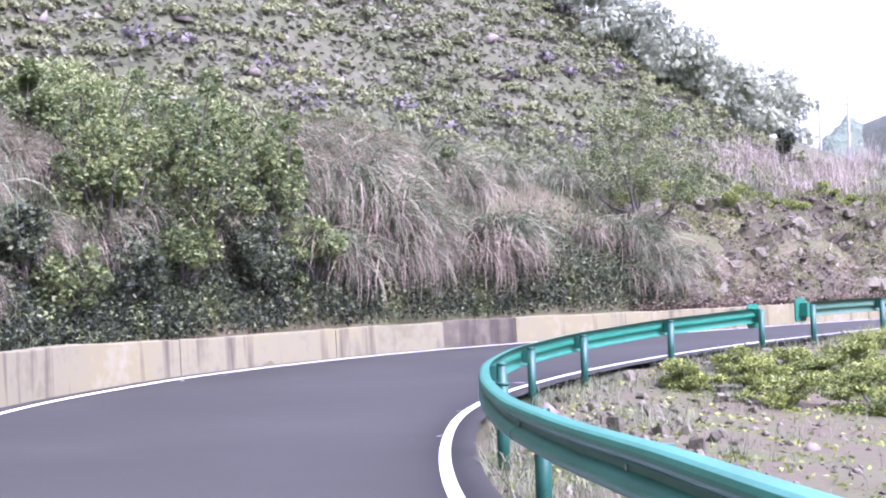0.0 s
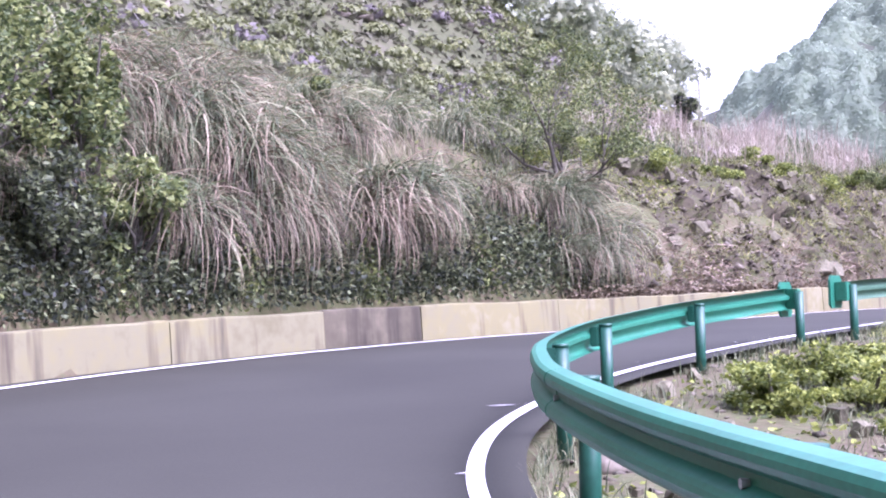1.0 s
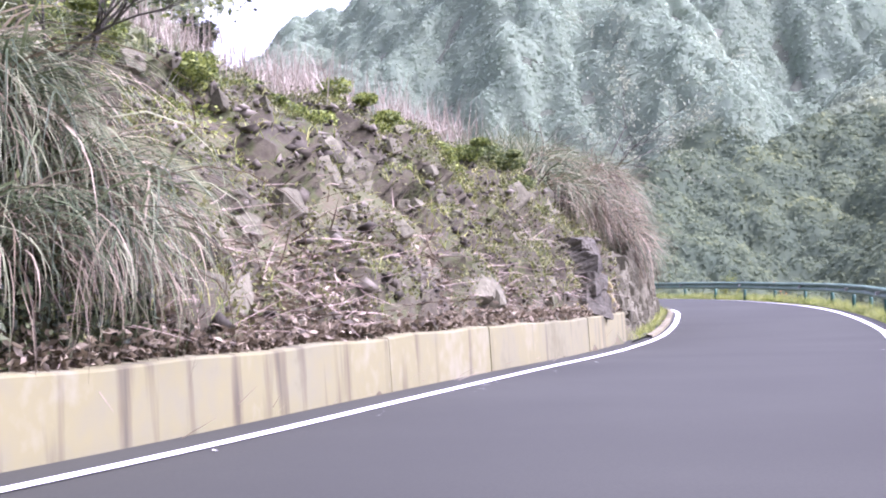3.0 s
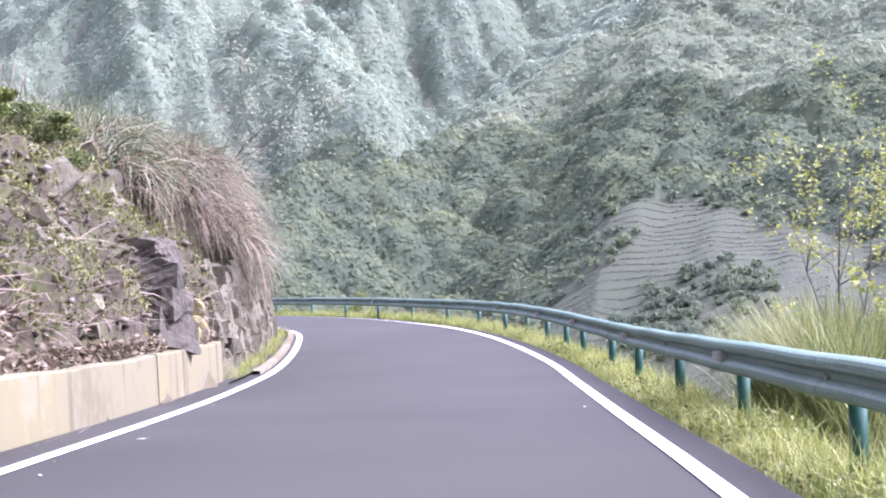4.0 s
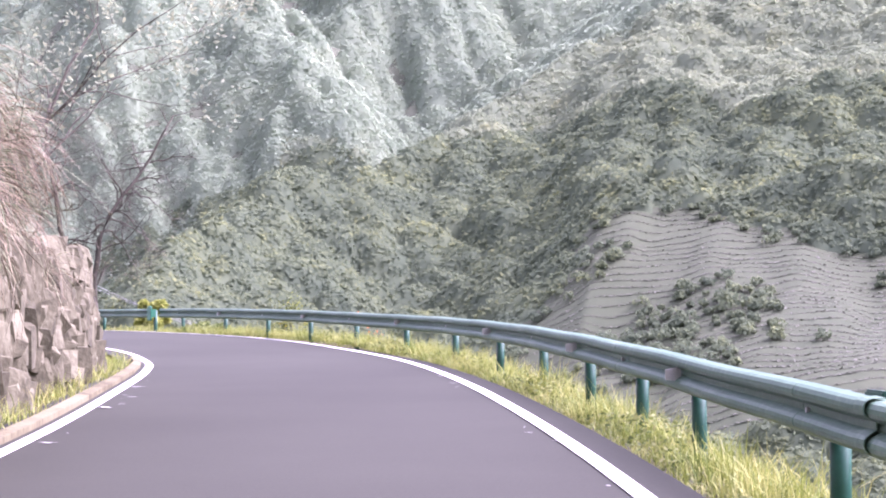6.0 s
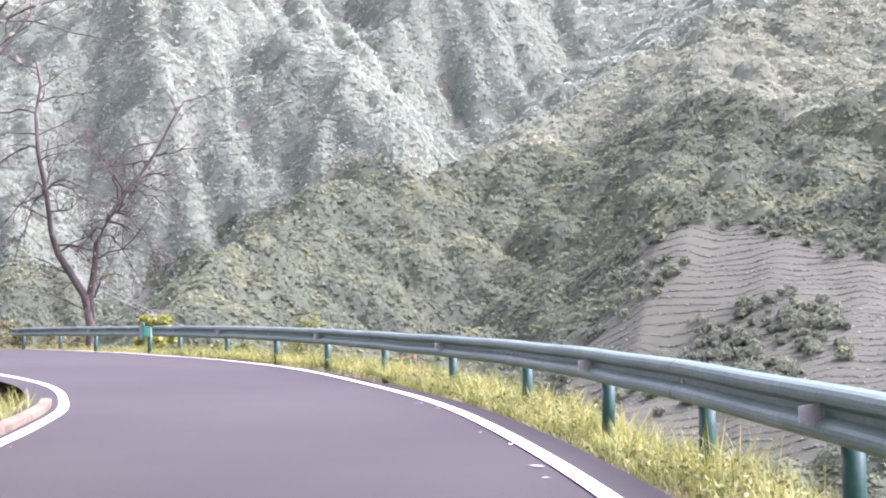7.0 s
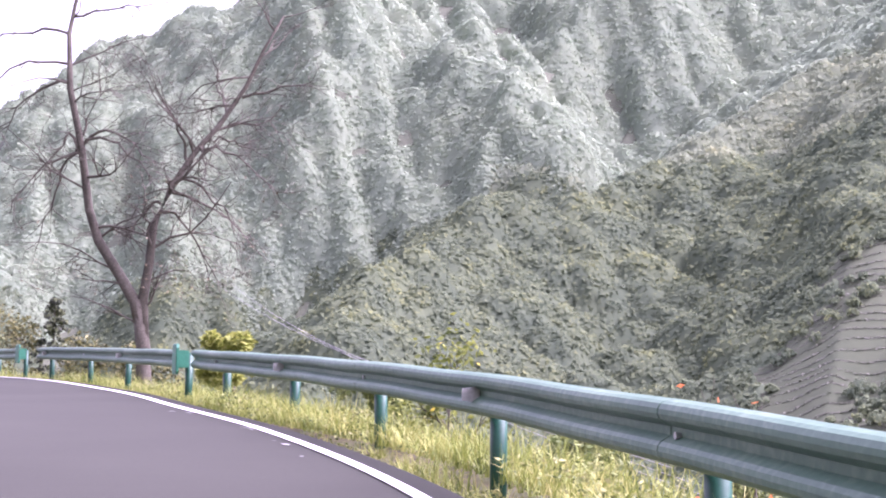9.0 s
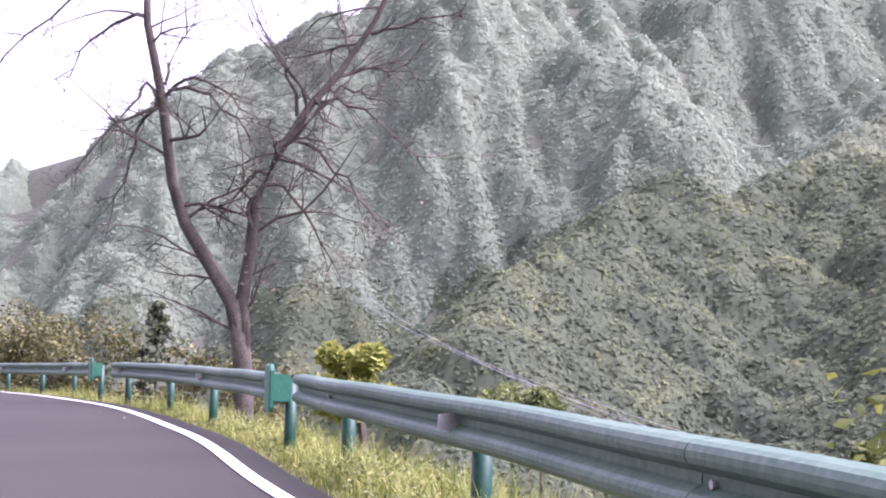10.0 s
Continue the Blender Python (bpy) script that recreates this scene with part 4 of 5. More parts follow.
# bank-foot undergrowth, shade put into its dark leaves, with brighter climbing weeds in patches
n = 62000
st = rng.uniform(3.2, 9.2, n)
u = 1.1 + np.abs(rng.normal(0, 0.6 + 0.35 * np.sin(st * 3.1) ** 2, n))
b = bank(st, u)
b[:, 2] += np.abs(rng.normal(0, 0.26, n)) * (0.4 + 0.6 * (np.sin(st * 7) * np.sin(u * 3 + st * 3) + 1))
i = (st * PER).astype(int)
hang = rng.uniform(-0.15, 0.22, n)
b[:, 0] -= ACROSS[i, 0] * hang
b[:, 1] -= ACROSS[i, 1] * hang
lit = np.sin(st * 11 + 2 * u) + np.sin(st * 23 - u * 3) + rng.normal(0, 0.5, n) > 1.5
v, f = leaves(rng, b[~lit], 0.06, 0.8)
tagged(new("undergrowth", np_mesh("undergrowth", v, f, DARKLEAF)), "leafy creepers at the foot of the bank, shade put into their dark leaves", "undergrowth", kind="stuff")
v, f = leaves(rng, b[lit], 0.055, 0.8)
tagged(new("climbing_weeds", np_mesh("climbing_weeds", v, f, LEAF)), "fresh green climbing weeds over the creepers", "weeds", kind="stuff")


# ---- shrubs and small trees ----
def crown(rng, centre, radii, n, lumps=9, fill=0.55):
    """Leaf places in an uneven crown of overlapping lumps with gaps."""
    c = rng.normal(size=(lumps, 3))
    c /= np.linalg.norm(c, axis=1)[:, None]
    c *= rng.uniform(0.2, 0.95, (lumps, 1))
    r = rng.uniform(0.16, 0.4, lumps) * min(1.0, (24 / lumps) ** 0.4)
    k = rng.integers(0, lumps, n)
    d = rng.normal(size=(n, 3))
    d /= np.linalg.norm(d, axis=1)[:, None]
    p = c[k] + d * (r[k] * rng.uniform(fill, 1.1, n))[:, None]
    return np.asarray(centre) + p * np.asarray(radii), np.asarray(centre) + c * np.asarray(radii)


def shrub(name, label, at, radii, n, leaf, material, seed, category="shrub", group="", stems=True, lumps=10, lift=0.9):
    r = np.random.default_rng(seed)
    ob = thing(name, label, category, group, at=at)
    p, cs = crown(r, (0, 0, radii[2] * lift), radii, n, lumps)
    v, f = leaves(r, p, leaf)
    o = new("crown", np_mesh("crown", v, f, material))
    o.parent = ob
    if stems:
        bm = bmesh.new()
        for c in cs:
            mid = c * 0.5 + r.normal(0, 0.08, 3) * radii
            mid[2] = c[2] * 0.45
            tube(bm, [(0, 0, -0.2), mid, c], [0.05 * radii[2] ** 0.5, 0.03, 0.01], 5)
        part("stem", bm, BARK, ob)
    return ob


p = bank([6.35, 6.8, 5.75, 4.9, 6.05, 6.65], np.array([2.5, 2.3, 2.6, 2.4, 4.6, 4.2]))
shrub("shrub", "large loose green leafy shrub on the bank", p[0], (2.0, 1.8, 2.0), 13000, 0.066, LEAF, 1, group="shrubs on the bank", lumps=60)
shrub("shrub", "green leafy shrub leaning out of the bank", p[1], (1.3, 1.2, 1.8), 7000, 0.066, LEAF, 2, group="shrubs on the bank", lumps=40)
shrub("shrub", "green leafy shrub on the bank", p[2], (1.5, 1.4, 1.6), 7000, 0.066, LEAF, 3, group="shrubs on the bank", lumps=40)
shrub("shrub", "low dark shrub among dry grass", p[3], (1.3, 1.1, 0.9), 5000, 0.075, DARKLEAF, 4, group="shrubs on the bank", lumps=24)
shrub("shrub", "pale olive shrub high on the bank", p[4], (1.8, 1.6, 1.5), 8000, 0.06, TREELEAF, 5, group="shrubs on the bank", lumps=50)
shrub("shrub", "pale olive shrub high on the bank", p[5], (1.4, 1.3, 1.3), 6000, 0.06, TREELEAF, 6, group="shrubs on the bank", lumps=40)
for k, (st, u) in enumerate(((5.2, 1.8), (5.7, 1.7), (6.15, 1.75), (6.6, 1.7), (6.95, 1.7))):
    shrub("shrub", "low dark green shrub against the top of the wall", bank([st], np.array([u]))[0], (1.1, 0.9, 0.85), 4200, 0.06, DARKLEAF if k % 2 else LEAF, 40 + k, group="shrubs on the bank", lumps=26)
for k, (st, u, s) in enumerate(((3.9, 3.5, 1.2), (7.4, 5.6, 0.8), (8.2, 4.8, 0.7), (6.9, 5.2, 1.0), (5.0, 5.6, 1.1), (5.8, 6.2, 1.2))):
    p = bank([st], np.array([u]))[0]
    shrub("shrub", "small olive-green bush among the tussocks", p, (s, s, s * 0.9), int(3500 * s), 0.07, TREELEAF if k % 2 else LEAF, 10 + k, group="shrubs on the bank", lumps=8)
p = np.array([-41.8, 50.0, 0.0])
p[2] = height(p[0], p[1])[0]
shrub("shrub", "dark rounded bush on the crest of the hill", p, (1.0, 1.0, 1.1), 2500, 0.09, DARKLEAF, 31)
for k, (st, u) in enumerate(((11.6, 3.9), (12.1, 3.7), (12.6, 3.4), (13.0, 3.1), (11.0, 4.2), (10.4, 4.4), (9.9, 4.5), (11.3, 4.6), (12.3, 4.2), (10.7, 4.9))):
    p = bank([st], np.array([u]))[0]
    shrub("tea_bush", "clipped yellow-green tea bush on the edge of the cutting", p, (1.1, 0.95, 0.5), 4600, 0.042, TEA if k != 3 else LEAF, 50 + k, "tea bush", "tea bushes on the edge", lumps=9, lift=0.4)


def branch_tree(bm, rnd, start, direction, length, radius, depth, tips, droop=0.0, spread=0.8, kids=4):
    """A bending limb with side branches; the ends of the finest go to tips."""
    pts, rad = [Vector(start)], [radius]
    d = Vector(direction).normalized()
    n = 5 if depth > 1 else 4
    for k in range(n):
        d = (d + Vector((rnd.gauss(0, 0.22), rnd.gauss(0, 0.22), rnd.gauss(0.03 - droop, 0.18)))).normalized()
        pts.append(pts[-1] + d * length / n)
        rad.append(radius * (1 - 0.75 * (k + 1) / n))
    tube(bm, pts, rad, 7 if radius > 0.05 else (5 if radius > 0.015 else 3), cap=False)
    if depth == 0:
        tips.extend(pts[1:])
        return
    for k in range(kids):
        i = rnd.randrange(1, n + 1)
        side_d = (d + Vector((rnd.gauss(0, spread), rnd.gauss(0, spread), rnd.gauss(0.15, spread * 0.6)))).normalized()
        branch_tree(bm, rnd, pts[i], side_d, length * rnd.uniform(0.45, 0.75), max(rad[i] * 0.7, 0.004), depth - 1, tips, droop, spread, kids)


# mossy turf along the edge of the cutting
n = 26000
st = rng.uniform(9.3, 14.0, n)
b = bank(st, np.interp(st, [9.3, 12, 14], [4.5, 3.9, 2.8]) + rng.normal(0, 0.45, n))
b[:, 2] += rng.uniform(0.0, 0.22, n) * (0.4 + 0.6 * np.abs(np.sin(st * 8)))
v, f = leaves(rng, b, 0.045)
tagged(new("turf", np_mesh("turf", v, f, TEA)), "yellow-green mossy turf along the edge of the cutting", "turf", kind="stuff")

# the small leaning tree where the bank turns to rock
TREE_ST = 9.2
p = bank([TREE_ST], np.array([2.6]))[0]
tree = thing("small_tree", "small leaning tree with fine pale green leaves", "tree", at=p)
bm, tips, rnd = bmesh.new(), [], random.Random(5)
i = int(TREE_ST * PER)
lean = Vector((-ACROSS[i, 0] * 0.25 - 0.1, -ACROSS[i, 1] * 0.25 + 0.75, 0.9))
for k in range(3):
    branch_tree(bm, rnd, (0, 0, -0.2), lean + Vector((rnd.gauss(0, 0.2), rnd.gauss(-0.25 + 0.25 * k, 0.15), 0.7)), 3.0, 0.085 - 0.02 * k, 3, tips, 0.0, 0.55, 4)
part("trunk", bm, BARK, tree, "dark crooked stems", True)
r = np.random.default_rng(6)
tp = np.array([tuple(t) for t in tips])
tp = tp[tp[:, 2] > 1.3]
tp = np.repeat(tp, max(1, int(11000 / len(tp)) + 1), 0)
tp = tp + r.normal(0, 0.10, tp.shape)
v, f = leaves(r, tp, 0.042)
o = new("crown", np_mesh("crown", v, f, LEAF))
o.parent = tree

# dry reeds on the crest
n = 2200
st, u = rng.uniform(10.6, 14.6, n), rng.uniform(4.3, 10, n)
keep = np.sin(st * 7 + u) + np.sin(st * 3.1 - u * 1.7) + rng.normal(0, 0.5, n) > -0.1
st, u = st[keep], u[keep]
n = len(st)
b = bank(st, u)
v, f = blades(rng, b, rng.uniform(0, 6.28, n), rng.uniform(1.3, 1.57, n), rng.uniform(0.05, 0.7, n), rng.uniform(0.8, 1.9, n), rng.uniform(0.015, 0.03, n), 4)
n2 = 5000
st, u = rng.uniform(10.6, 14.6, n2), rng.uniform(4.3, 10, n2)
keep = np.sin(st * 7 + u) + np.sin(st * 3.1 - u * 1.7) + rng.normal(0, 0.5, n2) > -0.1
st, u = st[keep], u[keep]
n2 = len(st)
b = bank(st, u)
b[:, 2] += rng.uniform(0.05, 0.75, n2)
v2, f2 = blades(rng, b, rng.uniform(0, 6.28, n2), rng.uniform(0.7, 1.5, n2), rng.uniform(0.5, 2.2, n2), rng.uniform(0.3, 0.8, n2), rng.uniform(0.012, 0.03, n2), 3)
tagged(new("dry_reeds", np_mesh("dry_reeds", v, f, REED)), "tall pinkish dry reeds standing on the crest", "reeds", kind="stuff")
tagged(new("reed_leaves", np_mesh("reed_leaves", v2, f2, REED)), "withered leaves of the dry reeds on the crest", "reeds", kind="stuff")

# ---- tea rows up the hill ----
def clumps(rng, at, radius, per, size, squash=0.75):
    """Leafy clumps: quads turned outwards round each place."""
    m = len(at)
    d = rng.normal(size=(m, per, 3))
    d[..., 2] = np.abs(d[..., 2]) * 1.1 - 0.25
    d /= np.linalg.norm(d, axis=2)[..., None]
    rr_ = np.asarray(radius).reshape(-1, 1, 1) * rng.uniform(0.6, 1.08, (m, per, 1))
    c = at[:, None] + d * rr_ * np.array([1, 1, squash])
    c = c.reshape(-1, 3)
    nrm = d.reshape(-1, 3) + rng.normal(0, 0.45, (m * per, 3))
    nrm /= np.linalg.norm(nrm, axis=1)[:, None]
    a = np.cross(nrm, rng.normal(size=nrm.shape))
    a /= np.linalg.norm(a, axis=1)[:, None] + 1e-9
    b = np.cross(nrm, a)
    s = (np.repeat(np.broadcast_to(np.asarray(size, float), (m,)), per) * rng.uniform(0.6, 1.3, m * per))[:, None]
    v = np.stack([c - a * s, c + b * s * 0.7 - nrm * s * 0.25, c + a * s, c - b * s * 0.7 - nrm * s * 0.25], 1).reshape(-1, 3)
    i = np.arange(m * per)[:, None] * 4
    return v, np.concatenate([i + np.array([[0, 1, 2]]), i + np.array([[0, 2, 3]])], 1).reshape(-1, 3)


def facets(rng, at, normal, size, loose=0.55):
    """Loose three-sided sprays of leaves facing about outwards."""
    n = len(at)
    nrm = normal + rng.normal(0, loose, (n, 3))
    nrm /= np.linalg.norm(nrm, axis=1)[:, None]
    a = np.cross(nrm, rng.normal(size=(n, 3)))
    a /= np.linalg.norm(a, axis=1)[:, None] + 1e-9
    b = np.cross(nrm, a)
    s = (size * rng.uniform(0.6, 1.5, n))[:, None]
    v = np.stack([at + a * s, at - a * s * 0.5 + b * s * 0.8, at - a * s * 0.6 - b * s * rng.uniform(0.4, 0.9, (n, 1))], 1)
    return v.reshape(-1, 3), np.arange(3 * n).reshape(-1, 3)


at, wide = [], []
for row in range(58):
    u = 6.0 + row * 0.8
    m = 360
    st = np.linspace(2.5, 13.6, m) + rng.normal(0, 0.012, m)
    hump = np.sin(st * 21 + row * 2.7 + 1.5 * np.sin(st * 3.7 + row))          # each row breaks into rounded bushes
    uu = u + 0.5 * np.sin(st * 2.3 + row * 0.16) + 0.25 * np.sin(st * 6.1 + row) + rng.normal(0, 0.04, m)
    keep = (hump > -0.55) & (np.sin(st * 2.9 + row * 1.3) + np.sin(st * 5.3 - row * 0.7) < 1.35)
    at.append(bank(st[keep], uu[keep]))
    wide.append(0.62 + 0.4 * hump[keep])
at, wide = np.vstack(at), np.concatenate(wide)
at[:, 2] += 0.06
n = 26
d = rng.normal(size=(len(at), n, 3))
d /= np.linalg.norm(d, axis=2)[..., None]
d[..., 2] = np.abs(d[..., 2])
at = (at[:, None] + d * (rng.uniform(0.3, 0.42, (len(at), n, 1)) * wide[:, None, None]) * np.array([1, 1, 0.85])).reshape(-1, 3)
v, f = facets(rng, at, d.reshape(-1, 3), 0.085, 0.4)
TEAROW = leafy("tea_row_leaves", [(0.065, 0.078, 0.034), (0.11, 0.128, 0.052), (0.155, 0.174, 0.066), (0.225, 0.238, 0.09)], 0.2, 0.3, 0.6, 0.18, 1.5)
tagged(new("tea_rows", np_mesh("tea_rows", v, f, TEAROW)), "terraced rows of low clipped tea bushes up the hillside", "tea bushes", kind="stuff")
# short grass, purple-grey scrub and stones between the rows
n = 90000
b = bank(rng.uniform(2.5, 13.4, n), rng.uniform(5.5, 50, n))
b[:, 2] += 0.05
v, f = facets(rng, b, np.array([[0, 0, 1.0]]), 0.15)
HILLGRASS = leafy("short_hill_grass", [(0.07, 0.075, 0.045), (0.12, 0.125, 0.08), (0.19, 0.185, 0.125)], rand=0.4)
tagged(new("hill_grass", np_mesh("hill_grass", v, f, HILLGRASS)), "short faded grass between the tea rows", "grass", kind="stuff")
at = bank(rng.uniform(3, 12, 190), rng.uniform(7, 46, 190))
v, f = clumps(rng, at, rng.uniform(0.3, 1.0, 190), 70, 0.11, 0.8)
SCRUB = leafy("scrub", [(0.05, 0.047, 0.043), (0.10, 0.09, 0.083), (0.17, 0.155, 0.14)])
tagged(new("scrub", np_mesh("scrub", v, f, SCRUB)), "grey-brown leafless scrub among the tea rows", "scrub", kind="stuff")
at = bank(rng.uniform(3, 12.5, 500), rng.uniform(6, 46, 500))
v, f = chips(rng, at + np.array([0, 0, 0.06]), rng.gamma(2.0, 0.07, 500) + 0.06)
tagged(new("hill_stones", np_mesh("hill_stones", v, f, CHIP)), "grey stones lying among the tea rows", "stones", kind="stuff")
# trees along the crest of the hill, haze put into their pale leaf colour
n = 1500
x, y = rng.uniform(-68, -45, n), rng.uniform(33, 63, n)
edge = 1.8 + np.where(y < 51.5, -45.6 - 0.62 * (51.5 - y), -45.6 - 0.75 * (y - 51.5)) + 1.2 * np.sin(y * 0.9)
keep = (x < edge) & (rng.random(n) < np.where(x > edge - 7, 1.0, 0.5))
at = np.stack([x, y, height(x, y)], -1)[keep]
at[:, 2] += rng.uniform(0.3, 3.2, len(at))
v, f = clumps(rng, at, rng.uniform(0.45, 1.15, len(at)), 62, 0.17, 1.0)
CREST = leafy("hazed_crest_leaves", [(0.16, 0.19, 0.13), (0.27, 0.305, 0.205), (0.40, 0.425, 0.26)], 0.3, 0.45, 0.8, 0.3, 2)
tagged(new("hill_woods", np_mesh("hill_woods", v, f, CREST)), "grey-green woods along the crest of the hill, haze put into their colour", "woods", kind="stuff")

# ---- inside of the bend ----
for k, (st, out, s) in enumerate(((6.7, 2.2, 0.75), (6.95, 3.2, 0.85), (7.25, 2.3, 0.8), (7.5, 3.3, 0.9), (7.8, 2.2, 0.75), (7.3, 4.4, 0.9), (7.9, 4.0, 0.85), (8.3, 2.2, 0.8), (8.35, 3.4, 0.9), (6.6, 4.2, 0.8), (8.8, 2.0, 0.9), (8.9, 3.2, 0.9), (6.9, 5.4, 0.8), (9.3, 2.6, 0.9))):
    p = verge([st], np.array([out]))[0]
    shrub("tea_bush", "low bright green tea bush inside the bend", p, (s, s * 0.9, 0.36), 4200, 0.04, TEA, 80 + k, "tea bush", "tea bushes inside the bend", lumps=16, lift=0.5)
n = 15000
st, out = rng.uniform(0.5, 9, n), 0.45 + np.abs(rng.normal(0, 2.2, n))
keep = np.sin(st * 5.1 + out * 1.7) + np.sin(out * 2.9 - st * 2.3) + rng.normal(0, 0.5, n) + 1.2 * (out < 1.0) > 0.2
st, out = st[keep], out[keep]
n = len(st)
b = verge(st, out)
v, f = blades(rng, b, rng.uniform(0, 6.28, n), rng.uniform(0.9, 1.5, n), rng.uniform(0.3, 1.8, n), rng.uniform(0.1, 0.34, n), rng.uniform(0.006, 0.014, n), 3)
tagged(new("dry_verge_grass", np_mesh("dry_verge_grass", v, f, PALEGRASS)), "thin yellowed grass inside the bend", "grass", kind="stuff")
for k in range(220):
    p = verge([rr.uniform(4.5, 8.5)], np.array([rr.uniform(0.7, 4)]))[0]
    s = rr.uniform(0.04, 0.1) if k % 5 else rr.uniform(0.1, 0.22)
    if k == 0:
        pebbles = thing("pebbles", "loose pale stones on bare earth inside the bend", "stones", kind="stuff")
    o = new("stone", STONES[rr.randrange(8)])
    o.parent = pebbles
    o.matrix_basis = pose(p[0], p[1], p[2] + s * 0.15, rr.uniform(0, 360), rr.uniform(0, 360), 0) @ Matrix.Diagonal((s * 1.4, s, s * 0.7, 1))

n = 1600
b = verge(rng.uniform(1.0, 9.2, n), rng.uniform(0.55, 6.5, n))
v, f = chips(rng, b, rng.gamma(1.6, 0.02, n) + 0.012)
tagged(new("clods", np_mesh("clods", v, f, CHIP)), "small clods and stones on the bare earth inside the bend", "stones", kind="stuff")
n = 9000
st, out = rng.uniform(1, 9.2, n), rng.uniform(0.6, 7, n)
keep = np.sin(st * 6.3 + out * 2.1) + np.sin(out * 3.3 - st * 4.1) + rng.normal(0, 0.5, n) > 0.2
b = verge(st[keep], out[keep])
b[:, 2] += rng.uniform(0, 0.06, len(b))
v, f = leaves(rng, b, 0.05, 0.5)
tagged(new("ground_weeds", np_mesh("ground_weeds", v, f, TEA)), "low green weeds on the bare earth inside the bend", "weeds", kind="stuff")

# ---- verge along the drop ----
n = 62000
st = rng.uniform(8.6, 24.5, n)
out = 0.46 + rng.gamma(2.0, 0.42, n)
b = verge(st, out)
patch = 0.65 + 0.35 * np.sin(st * 5.3) * np.sin(st * 12.7 + out * 2)
v, f = blades(rng, b, rng.uniform(0, 6.28, n), rng.uniform(0.8, 1.5, n), rng.uniform(0.3, 1.9, n), rng.uniform(0.26, 0.66, n) * patch * np.clip((out - 0.3) * 1.6, 0.35, 1), rng.uniform(0.006, 0.015, n), 2)
tagged(new("verge_grass", np_mesh("verge_grass", v, f, VERGE)), "yellow-green grass on the verge under the guard rail", "grass", kind="stuff")
n = 30000
st = rng.uniform(8.6, 24.5, n)
b = verge(st, 0.5 + rng.gamma(2.0, 0.42, n))
b[:, 2] += rng.uniform(0.02, 0.32, n) * (0.6 + 0.4 * np.sin(st * 6.1))
v, f = leaves(rng, b, 0.028)
tagged(new("verge_weeds", np_mesh("verge_weeds", v, f, LUSH)), "small pale weeds among the verge grass", "weeds", kind="stuff")

# weeds in the ditch under the headland
n = 5200
st = rng.uniform(13.7, 18.0, n)
i = (st * PER).astype(int)
out = rng.uniform(0.42, 1.3, n)
b = np.stack([LEFT[i, 0] + ACROSS[i, 0] * out, LEFT[i, 1] + ACROSS[i, 1] * out, LEFT[i, 2] - 0.04 + 0.5 * np.clip(out - 1.0, 0, 1)], -1)
keep = np.sin(st * 9 + out * 4) + rng.normal(0, 0.6, n) > -0.1
b = b[keep]
n = len(b)
v, f = blades(rng, b, rng.uniform(0, 6.28, n), rng.uniform(0.8, 1.5, n), rng.uniform(0.3, 1.9, n), rng.uniform(0.12, 0.42, n), rng.uniform(0.006, 0.016, n), 3)
tagged(new("ditch_weeds", np_mesh("ditch_weeds", v, f, VERGE)), "tufts of yellow-green grass growing in the ditch", "grass", kind="stuff")

# tall grass and sapling beyond the rail
p0 = np.array([-22.6, 47.0])
n = 14000
b = np.stack([p0[0] + rng.normal(0, 0.5, n), p0[1] + rng.normal(0, 1.3, n), np.zeros(n)], -1)
b = b[near_road(b[:, 0], b[:, 1])[2] > 2.0]
n = len(b)
b[:, 2] = height(b[:, 0], b[:, 1])
v, f = blades(rng, b, rng.uniform(0, 6.28, n), rng.uniform(1.2, 1.5, n), rng.uniform(0.2, 1.2, n), (1.25 - b[:, 2]) + rng.uniform(0.3, 1.5, n), rng.uniform(0.012, 0.028, n), 5)
tall = thing("tall_grass", "tall fresh green grass clump beyond the guard rail", "grass")
o = new("blades", np_mesh("blades", v, f, LUSH))
o.parent = tall


def sapling(name, label, at, height_, leaf_mat, seed, leaf=0.05, n=700, lean=(0, 0, 1), category="tree", flowers=0):
    ob = thing(name, label, category, at=at)
    bm, tips, rnd = bmesh.new(), [], random.Random(seed)
    branch_tree(bm, rnd, (0, 0, -0.3), Vector(lean), height_, 0.035, 2, tips, -0.02, 0.55, 5)
    part("stem", bm, BARK, ob, smooth=True)
    r = np.random.default_rng(seed)
    tp = np.array([tuple(t) for t in tips])
    tp = tp[r.integers(0, len(tp), n)] + r.normal(0, 0.07, (n, 3))
    v, f = leaves(r, tp, leaf)
    o = new("leaves", np_mesh("leaves", v, f, leaf_mat))
    o.parent = ob
    if flowers:
        v, f = leaves(r, tp[:flowers] + r.normal(0, 0.05, (flowers, 3)), 0.05)
        o = new("flowers", np_mesh("flowers", v, f, FLOWER))
        o.parent = ob
    return ob


